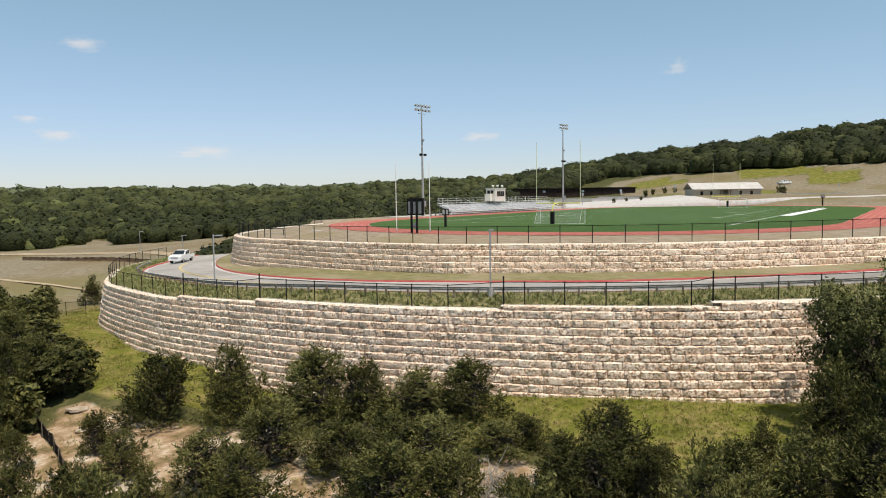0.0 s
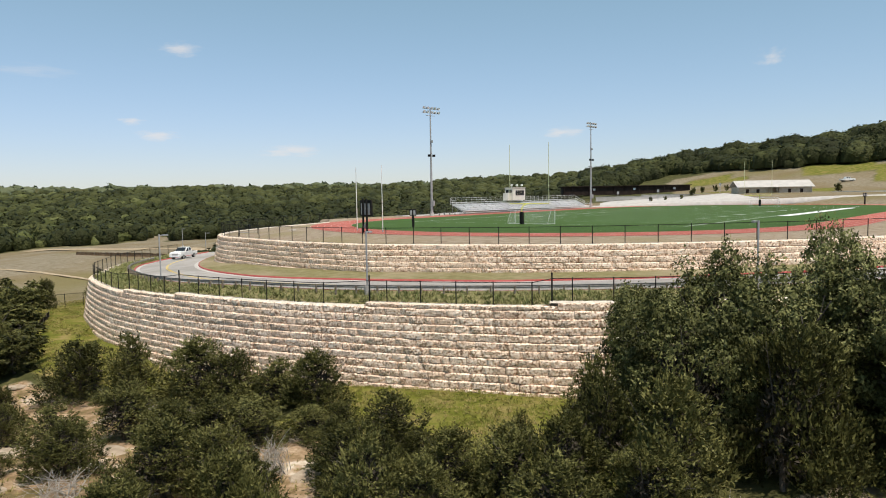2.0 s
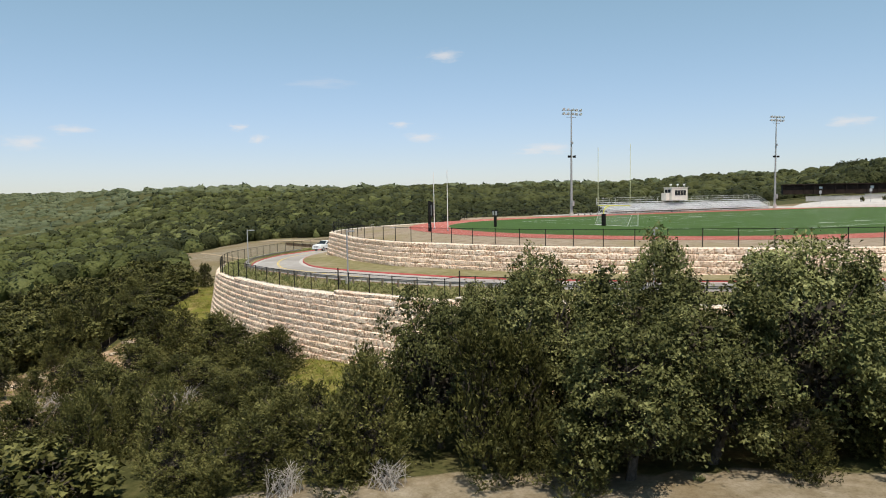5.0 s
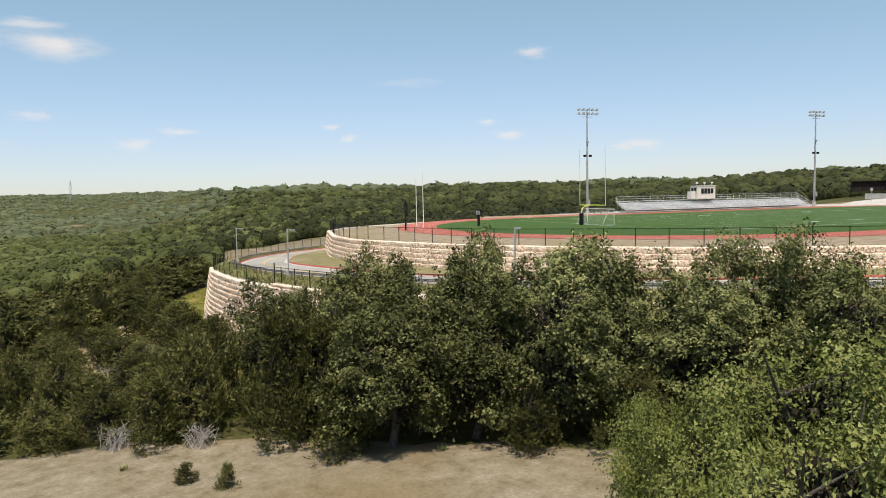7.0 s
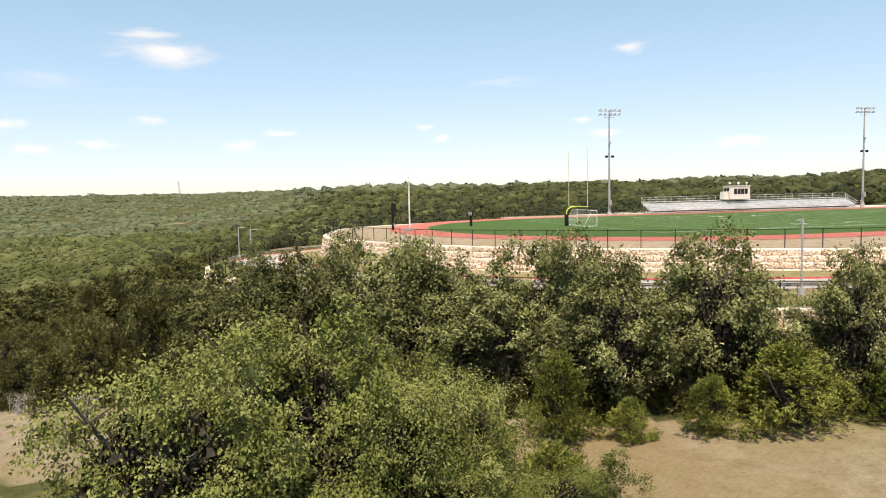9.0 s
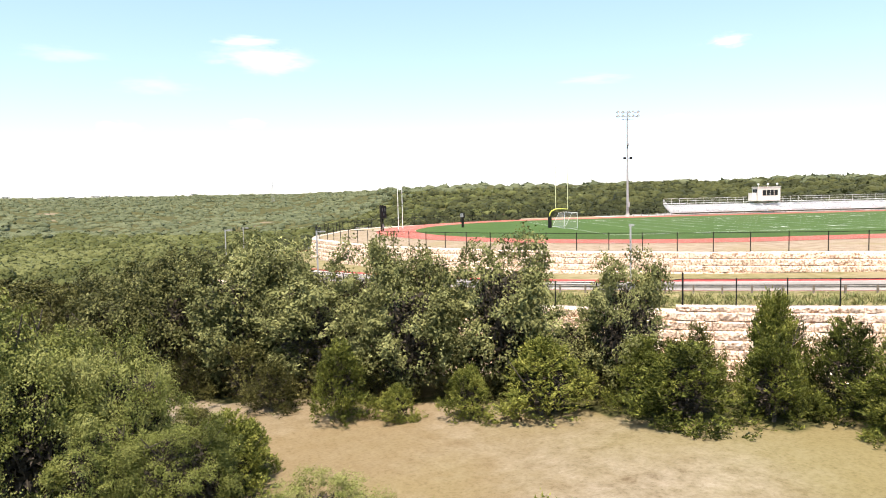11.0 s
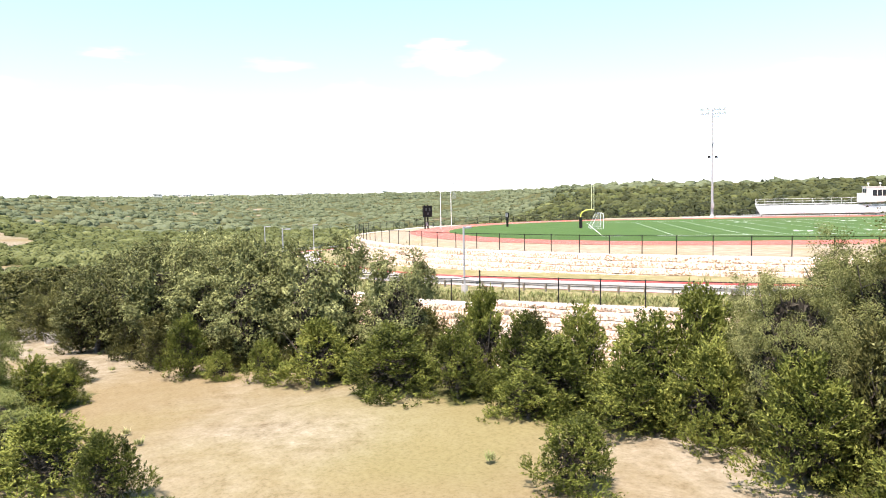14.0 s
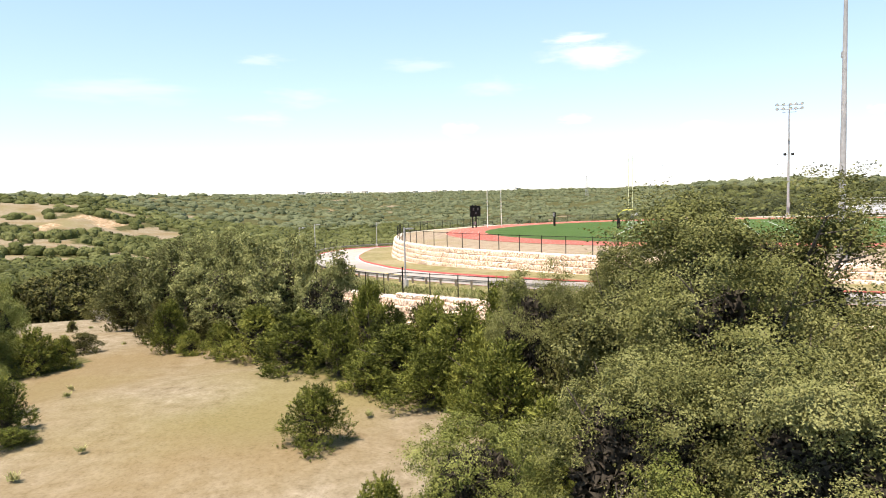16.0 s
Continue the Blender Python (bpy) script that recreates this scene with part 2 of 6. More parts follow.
SPOTS = np.array([(0, 20, -12.5), (2, 32, -11.3), (15, 37, -9.9), (15, 47, -9.8), (35, 46, -9.6), (-22, 50, -12.8), (-24, 63, -10.3), (-38, 79, -10.2), (-50, 86, -10.2), (-42, 48, -15.5), (-65, 65, -16), (-75, 105, -10.5),
                  (-110, 170, -9.0), (-60, 150, -8.5), (-140, 240, -7.0), (29, 23, -9.5), (45, 26, -8.4), (57, 35, -7.5), (66, 40, -7.0), (80, 40, -6.0), (80, 50, -6.0), (93, 48, -5.5), (112, 40, -5.2), (120, 70, -4.0), (100, 10, -6.0)])
SPOTS2 = np.array([(-200, 0, -24), (-250, 150, -24), (-150, -100, -22), (0, -120, -16), (150, -60, -6), (220, 60, -1.5), (200, 160, 0.0), (130, 120, -0.6), (150, 230, 1.6), (60, 245, 0.4), (103, 256, 2.6), (64, 335, 4.2), (130, 236, 1.2), (-30, 240, -3.0), (10, 150, -3.5), (60, 160, -3.5), (85, 232, 0.2), (-120, 60, -19), (-100, -20, -19)])
SPOTS = np.concatenate([SPOTS, SPOTS2])
RIDGE = np.array([(-180, 1.2, 900), (-125, 1.6, 700), (-110, 1.5, 720), (-101, 1.3, 780), (-91, 0.75, 1400), (-76, 0.62, 2600), (-60, 0.62, 2600), (-50, 0.95, 900), (-46, 1.1, 800), (-34, 1.15, 850), (-24, 1.15, 900), (-17, 1.12, 800), (0, 1.65, 620), (7.5, 2.3, 560), (18, 3.55, 470), (31, 4.75, 430), (45, 4.5, 460), (90, 2.5, 600), (180, 1.2, 900)])


def ground_z(x, y):
    """Height of the natural ground."""
    d2 = (SPOTS[:, 0] - x) ** 2 + (SPOTS[:, 1] - y) ** 2
    w = 1 / (d2 + 25) ** 1.5
    near = float((w * SPOTS[:, 2]).sum() / w.sum())
    rx, ry = x - 40, y - 10
    r = math.hypot(rx, ry)
    az = math.degrees(math.atan2(rx, ry))
    el, rr = np.interp(az, RIDGE[:, 0], RIDGE[:, 1]), np.interp(az, RIDGE[:, 0], RIDGE[:, 2])
    top = 4.6 + math.tan(radians(el)) * rr - 6.0
    floor = np.interp(az, [-180, -120, -60, -42, -22, 3, 12, 60, 180], [-14, -20, -26, -14, -10, 2, 4.5, 2, -14])
    k = smoothstep(np.interp(az, [-20, 0, 60, 100], [0.25, 0.6, 0.62, 0.25]), 1.0, r / rr)
    far = floor + (top - floor) * k + 5 * noise.noise((x / 130, y / 130, 0.3)) * smoothstep(200, 500, r)
    if r > rr:
        far -= (r - rr) * 0.03
    m = smoothstep(170, 330, r)
    return near * (1 - m) + far * m


def sparse(x, y):
    """How bare the ground is, from 0 (closed woods) to 1, by clearings that the woods leave."""
    rx, ry = x - 40, y - 10
    r, az = math.hypot(rx, ry), math.degrees(math.atan2(rx, ry))
    gap = noise.noise((x / 55, y / 55, 2.0)) + 0.5 * noise.noise((x / 17, y / 17, 7.0))
    if az > 2:
        return 0.0
    west = smoothstep(-86, -97, -abs(az)) if az < 0 else 0.0
    west *= smoothstep(150, 230, r) * (1 - smoothstep(560, 700, r))
    lim = 0.54 - 0.6 * west - 0.06 * smoothstep(450, 900, r) * (az < -40)
    return smoothstep(lim - 0.03, lim + 0.06, gap)


# ---- ground ----


def build_ground():
    rs = np.concatenate([[0], np.geomspace(3, 4500, 150)])
    na = 260
    verts, faces = [(40, 60, ground_z(40, 60))], []
    for r in rs[1:]:
        for i in range(na):
            a = 2 * math.pi * i / na
            x, y = 40 + r * math.sin(a), 60 + r * math.cos(a)
            bump = 0.25 * noise.noise((x / 7, y / 7, 0.0)) + 0.08 * noise.noise((x / 2, y / 2, 5.0)) if r < 250 else 0.0
            z = ground_z(x, y) + bump
            q = np.array([x, y]) - C1
            q = q - min(max(q @ U, 0.0), STRAIGHT) * U
            verts.append((x, y, min(z, -0.7 + 0.3 * max(0.0, math.hypot(*q) - R_OUT - 2.0))))
    for i in range(na):
        faces.append((0, 1 + (i + 1) % na, 1 + i))
    for k in range(len(rs) - 2):
        for i in range(na):
            a, b = 1 + k * na + i, 1 + k * na + (i + 1) % na
            faces.append((a, b, b + na, a + na))
    me = pydata("ground", verts, faces)
    me.flip_normals() if me.polygons[0].normal.z < 0 else None
    ca = me.color_attributes.new("cover", "FLOAT_COLOR", "POINT")
    for i, v in enumerate(verts):
        x, y = v[0], v[1]
        near = abs(x) < 320 and abs(y) < 420
        red = near and (in_polygon(LAWN, x, y) or in_polygon(LAWN_LEFT, x, y))
        az = math.degrees(math.atan2(x - 40, y - 10))
        r = math.hypot(x - 40, y - 10)
        far_hill = (r > 150 and x < -60 and y < 420 and sparse(x, y) > 0.4) or (8 < az < 75 and 110 < r < 400 and not (9 < az and r > 275 and noise.noise((x / 30, y / 30, 6.0)) > 0.12))
        red = red or (9 < az < 75 and 275 < r < 420 and noise.noise((x / 30, y / 30, 6.0)) > 0.12)
        blue = far_hill or near and (in_polygon(CLEARING, x, y) or in_polygon(MEADOW, x, y) or (225 < y < 270 and 15 < x < 260))
        ca.data[i].color = (float(red), float(in_polygon(ROCKY, x, y) or in_polygon(DIRT, x, y)), float(blue), 1)
    ob = mesh_part("ground", me, GROUND, smooth=True)
    return tagged(ob, "dry grass and pale rocky soil rolling to wooded hills", "ground", kind="structure")


def in_polygon(pts, x, y):
    inside = False
    for (x0, y0), (x1, y1) in zip(pts, pts[1:] + pts[:1]):
        if (y0 > y) != (y1 > y) and x < x0 + (y - y0) / (y1 - y0) * (x1 - x0):
            inside = not inside
    return inside


CLEARING = [(11, 20), (19, 24.5), (26.5, 29), (32, 31.5), (38.5, 33), (42, 35), (47, 36), (53, 39), (58, 42), (61.5, 44.5), (67, 48), (73.5, 48), (77, 50), (79, 53), (83, 55), (85.5, 56), (88, 58), (92, 59.5), (96, 57.5), (103, 55), (108, 50), (114, 20), (86, 30), (66, 26), (62, 32), (54, 30), (45, 24), (28, 14), (13, 9)]
MEADOW = [(-50, 84), (-56, 92), (-75, 105), (-120, 140), (-165, 185), (-160, 225), (-120, 240), (-60, 236), (-46, 200), (-44, 150), (-49, 120), (-48, 95)]
LAWN = [(2, 52), (0, 42), (8, 40), (13, 33), (19, 30), (24, 36), (27, 42), (33, 48), (20, 49)]
LAWN_LEFT = [(-50, 100), (-52, 86), (-42, 72), (-30, 58), (-18, 54), (-10, 57), (-24, 68), (-40, 84)]
DIRT = [(-345, -92), (-419, -108), (-474, -88), (-480, -66), (-422, -57), (-350, -72)]
ROCKY = [(-30, 56), (-36, 46), (-26, 30), (-8, 26), (6, 30), (4, 40), (-8, 44), (-18, 52)]


def cover_mix():
    m, n, l, b = material("ground_cover", 0.95)
    g = n.new("ShaderNodeNewGeometry")
    at = n.new("ShaderNodeVertexColor")
    at.layer_name = "cover"
    sep = n.new("ShaderNodeSeparateColor")
    l.new(at.outputs["Color"], sep.inputs["Color"])

    def tex(scale, detail, stops):
        t = n.new("ShaderNodeTexNoise")
        t.inputs["Scale"].default_value, t.inputs["Detail"].default_value, t.inputs["Roughness"].default_value = scale, detail, 0.65
        l.new(g.outputs["Position"], t.inputs["Vector"])
        r = ramp(n, stops)
        l.new(t.outputs["Fac"], r.inputs["Fac"])
        return r.outputs["Color"]

    def over(a, bcol, mask, wobble):
        t = n.new("ShaderNodeTexNoise")
        t.inputs["Scale"].default_value, t.inputs["Detail"].default_value = wobble, 6
        l.new(g.outputs["Position"], t.inputs["Vector"])
        s = n.new("ShaderNodeMath")
        l.new(mask, s.inputs[0]), l.new(t.outputs["Fac"], s.inputs[1])
        mp = n.new("ShaderNodeMapRange")
        mp.inputs["From Min"].default_value, mp.inputs["From Max"].default_value = 0.85, 1.15
        l.new(s.outputs[0], mp.inputs["Value"])
        x = n.new("ShaderNodeMix")
        x.data_type = "RGBA"
        l.new(mp.outputs["Result"], x.inputs["Factor"]), l.new(a, x.inputs["A"]), l.new(bcol, x.inputs["B"])
        return x.outputs["Result"]

    base = tex(0.5, 10, [(0.3, (0.035, 0.04, 0.014)), (0.5, (0.07, 0.07, 0.026)), (0.7, (0.13, 0.115, 0.05))])
    green = tex(0.55, 12, [(0.3, (0.07, 0.076, 0.011)), (0.46, (0.135, 0.14, 0.024)), (0.56, (0.185, 0.165, 0.045)), (0.68, (0.27, 0.2, 0.09))])
    rock = tex(0.45, 12, [(0.35, (0.14, 0.11, 0.05)), (0.45, (0.255, 0.17, 0.095)), (0.55, (0.4, 0.29, 0.19)), (0.66, (0.62, 0.54, 0.44))])
    dry = tex(0.9, 14, [(0.25, (0.12, 0.089, 0.054)), (0.42, (0.196, 0.16, 0.105)), (0.6, (0.258, 0.218, 0.156)), (0.8, (0.332, 0.292, 0.224))])
    patch = n.new("ShaderNodeTexNoise")
    patch.inputs["Scale"].default_value, patch.inputs["Detail"].default_value = 0.055, 7
    l.new(g.outputs["Position"], patch.inputs["Vector"])
    pm = n.new("ShaderNodeMapRange")
    pm.inputs["From Min"].default_value, pm.inputs["From Max"].default_value, pm.inputs["To Max"].default_value = 0.44, 0.62, 0.8
    l.new(patch.outputs["Fac"], pm.inputs["Value"])
    dm = n.new("ShaderNodeMix")
    dm.data_type = "RGBA"
    dm.inputs["B"].default_value = (0.182, 0.134, 0.068, 1)
    l.new(pm.outputs["Result"], dm.inputs["Factor"]), l.new(dry, dm.inputs["A"])
    olive = n.new("ShaderNodeTexNoise")
    olive.inputs["Scale"].default_value, olive.inputs["Detail"].default_value = 0.028, 6
    l.new(g.outputs["Position"], olive.inputs["Vector"])
    om = n.new("ShaderNodeMapRange")
    om.inputs["From Min"].default_value, om.inputs["From Max"].default_value, om.inputs["To Max"].default_value = 0.52, 0.64, 0.6
    l.new(olive.outputs["Fac"], om.inputs["Value"])
    ox = n.new("ShaderNodeMix")
    ox.data_type = "RGBA"
    ox.inputs["B"].default_value = (0.17, 0.15, 0.062, 1)
    l.new(om.outputs["Result"], ox.inputs["Factor"]), l.new(dm.outputs["Result"], ox.inputs["A"])
    dry = ox.outputs["Result"]
    c = over(base, green, sep.outputs["Red"], 0.35)
    c = over(c, rock, sep.outputs["Green"], 0.3)
    c = over(c, dry, sep.outputs["Blue"], 0.25)
    grain = n.new("ShaderNodeTexNoise")
    grain.inputs["Scale"].default_value, grain.inputs["Detail"].default_value, grain.inputs["Roughness"].default_value = 5.0, 8, 0.7
    l.new(g.outputs["Position"], grain.inputs["Vector"])
    gr = ramp(n, [(0.32, (0.76, 0.74, 0.7)), (0.5, (1.0, 1.0, 1.0)), (0.68, (1.14, 1.14, 1.14))])
    l.new(grain.outputs["Fac"], gr.inputs["Fac"])
    gm = n.new("ShaderNodeMix")
    gm.data_type, gm.blend_type = "RGBA", "MULTIPLY"
    gm.inputs["Factor"].default_value = 1.0
    l.new(c, gm.inputs["A"]), l.new(gr.outputs["Color"], gm.inputs["B"])
    l.new(gm.outputs["Result"], b.inputs["Base Color"])
    t3 = n.new("ShaderNodeTexNoise")
    t3.inputs["Scale"].default_value, t3.inputs["Detail"].default_value = 5.0, 8
    l.new(g.outputs["Position"], t3.inputs["Vector"])
    bp = n.new("ShaderNodeBump")
    bp.inputs["Strength"].default_value, bp.inputs["Distance"].default_value = 0.22, 0.1
    l.new(t3.outputs["Fac"], bp.inputs["Height"]), l.new(bp.outputs["Normal"], b.inputs["Normal"])
    return m


GROUND = cover_mix()
build_ground()


def strip(name, rows, mat, label, category, lift=0.0):
    """A sheet between plan curves: rows of equally many (x, y, z)."""
    n = len(rows[0])
    verts = [(x, y, z + lift) for row in rows for x, y, z in row]
    faces = [(k * n + i, k * n + i + 1, (k + 1) * n + i + 1, (k + 1) * n + i) for k in range(len(rows) - 1) for i in range(n - 1)]
    me = pydata(name, verts, faces)
    if sum(p.normal.z for p in me.polygons) < 0:
        me.flip_normals()
    return tagged(mesh_part(name, me, mat, smooth=True), label, category, kind="structure")


NS = 260
FR = np.linspace(0, 1, NS)


def row(path, z, off=0.0):
    out = []
    for f in FR:
        s = f * path.length
        x, y = path.at(s)
        w = path.way(s)
        x, y = x - w[1] * off, y + w[0] * off
        out.append((x, y, z(s, x)))
    return out


def rz(s, x):
    return road_z(x)


inner_row = row(INNER, lambda s, x: road_z(x) + 0.25, 0.6)
strip("lawn_slope", [inner_row, row(CURB, lambda s, x: road_z(x) + 0.16)], LAWN_GREEN, "mown tan and green lawn strip under the upper wall", "lawn")
strip("road", [row(CURB, rz), row(KERB, rz)], ASPHALT, "two-lane grey asphalt road curving between the walls", "road")
strip("verge", [row(KERB, lambda s, x: road_z(x) + 0.14), row(OUTER, lambda s, x: outer_top(s) - 0.12, 0.55)], VERGE, "verge of tall weeds and dry grass", "verge")


def kerbstones(name, path, off, face):
    """A raised kerb with a painted face and a pale concrete gutter."""
    e = thing(name, label="raised concrete kerb painted red with pale gutter", category="kerb", kind="structure")
    me = strip("top", [row(path, lambda s, x: road_z(x) + 0.165, off), row(path, lambda s, x: road_z(x) + 0.165, 0.0), row(path, lambda s, x: road_z(x) - 0.02, 0.0 - face * 0.03)], RED_PAINT, "", "")
    me.parent = e
    g = strip("gutter", [row(path, lambda s, x: road_z(x) + 0.008, -face * 0.02), row(path, lambda s, x: road_z(x) + 0.008, -face * 0.55)], CONCRETE, "", "")
    g.parent = e
    for o in (me, g):
        for k in ("kind", "label", "category"):
            if k in o:
                del o[k]
    return e


kerbstones("kerb_inner", CURB, 0.12, 1)
kerbstones("kerb_outer", KERB, -0.12, -1)


def plateau():
    """The field's plateau, from the track's edge out to the upper wall and beyond."""
    wall = np.c_[INNER.x, INNER.y]
    ring = []
    for i in range(240):
        f = i / 240 * (2 * STRAIGHT + 2 * math.pi * R_OUT)
        if f < STRAIGHT:
            c, d = C1 + f * U, N
        elif f < STRAIGHT + math.pi * R_OUT:
            th = (f - STRAIGHT) / R_OUT
            c, d = C1 + STRAIGHT * U, math.cos(th) * N + math.sin(th) * U
        elif f < 2 * STRAIGHT + math.pi * R_OUT:
            c, d = C1 + (2 * STRAIGHT + math.pi * R_OUT - f) * U, -N
        else:
            th = (f - 2 * STRAIGHT - math.pi * R_OUT) / R_OUT
            c, d = C1, -math.cos(th) * N - math.sin(th) * U
        q = wall - c
        along, across = q @ d, q @ np.array([-d[1], d[0]])
        ok = (along > 30) & (np.abs(across) < 0.6)
        reach = along[ok].min() - 0.25 if ok.any() else 57.0 if d @ N < 0.1 else 84.0
        s = INNER.s[np.argmin(np.where(ok, along, 1e9))] if ok.any() else None
        ring.append((c, d, reach, inner_top(s) - 0.12 if s is not None else -0.1))
    rows = []
    for k in (0.0, 0.25, 0.5, 0.75, 1.0):
        rows.append([])
        for c, d, reach, ze in ring + ring[:1]:
            r = R_OUT - 0.1 + (reach - R_OUT + 0.1) * k
            p = c + r * d
            rows[-1].append((p[0], p[1], FIELD_Z - 0.03 + (ze - FIELD_Z) * k))
    rows.append([])
    for c, d, reach, ze in ring + ring[:1]:
        free = reach in (57.0, 84.0)
        p = c + (reach + 14 * free) * d
        rows[-1].append((p[0], p[1], ground_z(p[0], p[1]) - 0.4 if free else ze - 0.4))
    strip("plateau_lawn", rows, LAWN_DRY, "tan dry lawn round the running track", "lawn")


plateau()


def stadium_ring(r0, r1, z, name, mat, parent=None, seg=48):
    pts = []
    for r in (r0, r1):
        p = [C1 + k / 8 * STRAIGHT * U + r * N for k in range(8)]
        p += [C1 + STRAIGHT * U + r * (math.cos(t) * N + math.sin(t) * U) for t in np.linspace(0, math.pi, seg)]
        p += [C1 + (1 - k / 8) * STRAIGHT * U - r * N for k in range(1, 8)]
        p += [C1 - r * (math.cos(t) * N + math.sin(t) * U) for t in np.linspace(0, math.pi, seg)]
        pts.append(p)
    n = len(pts[0])
    verts = [(x, y, FIELD_Z + z) for p in pts for x, y in p]
    faces = [(i, (i + 1) % n, n + (i + 1) % n, n + i) for i in range(n)]
    me = pydata(name, verts, faces)
    if me.polygons[0].normal.z < 0:
        me.flip_normals()
    return mesh_part(name, me, mat, parent)


track = stadium_ring(R_IN - 0.05, R_OUT, 0.0, "running_track", TRACK)
tagged(track, "red rubber oval running track with white lanes", "running track", kind="structure")
for k in range(7):
    stadium_ring(R_IN + k * 1.065, R_IN + k * 1.065 + 0.05, 0.006, "lane_line", LANE, track)
turf = stadium_ring(0.0, R_IN, 0.004, "field_turf", TURF)
tagged(turf, "green artificial turf inside the running track", "sports field", kind="structure")


def field_line(a0, a1, l0, l1):
    bm = bmesh.new()
    vs = [bm.verts.new(field(a, l, 0.012)) for a, l in ((a0, l0), (a1, l0), (a1, l1), (a0, l1))]
    bm.faces.new(vs)
    bm.normal_update()
    if bm.faces[:][0].normal.z < 0:
        bmesh.ops.reverse_faces(bm, faces=bm.faces[:])
    return part("line", bm, WHITE_PAINT, turf)


A0, YARD, HALF = -12.66, 0.9144, 24.38
for k in range(2, 23):
    a = A0 + k * 5 * YARD
    field_line(a - 0.035, a + 0.035, -HALF, HALF)
for l in (-HALF, HALF):
    field_line(A0, A0 + 120 * YARD, l - 0.1, l + 0.1)
for a in (A0, A0 + 120 * YARD):
    field_line(a - 0.05, a + 0.05, -HALF, HALF)

field_line(27.0, 82.0, HALF + 0.12, HALF + 2.0)
for k in range(4, 21):
    a = A0 + k * 5 * YARD
    for l in (-8.1, 8.1):
        field_line(a - 0.45, a + 0.45, l - 0.08, l + 0.08)
for k in (6, 8, 10, 12, 14, 16, 18):
    a = A0 + k * 5 * YARD
    for l in (-16.5, 16.5):
        for o in (-0.85, 0.85):
            field_line(a + o - 0.3, a + o + 0.3, l - 0.75, l + 0.75)

# ---- stone walls ----


def block_variant(rng):
    """A rough split-faced block with a worn shoulder: x along the wall (0 to 1), y outward (0 to 1), z up (0 to 1)."""
    nx = 4
    prof = [(0.01, 0.8), (0.08, 0.97), (0.45, 1.02), (0.82, 0.99), (0.915, 0.82), (0.985, 0.42)]
    nz = len(prof) - 1
    verts, faces = [], []
    for layer in range(2):
        for j, (v, y) in enumerate(prof):
            for i in range(nx + 1):
                u = i / nx
                if layer:
                    q = y - (0.17 if i in (0, nx) else 0.0) + rng.uniform(-0.07, 0.07) * (1.0 if j < 4 else 0.5)
                    u += 0 if i in (0, nx) else rng.uniform(-0.08, 0.08)
                    u, w_ = 0.006 + u * 0.988, v + (rng.uniform(-0.03, 0.03) if 0 < j < nz else 0)
                else:
                    u, w_, q = 0.01 + u * 0.98, v, 0.0
                verts.append((u, q, w_))
    w = nx + 1
    off = w * (nz + 1)
    for j in range(nz):
        for i in range(nx):
            a = off + j * w + i
            faces.append((a, a + w, a + w + 1, a + 1))
    for i in range(nx):
        a = nz * w + i
        faces.append((a, a + 1, off + a + 1, off + a))
        faces.append((i + 1, i, off + i, off + i + 1))
    for j in range(nz):
        a = j * w
        faces.append((a, a + w, off + a + w, off + a))
        a += nx
        faces.append((a + w, a, off + a, off + a + w))
    return np.array(verts), faces


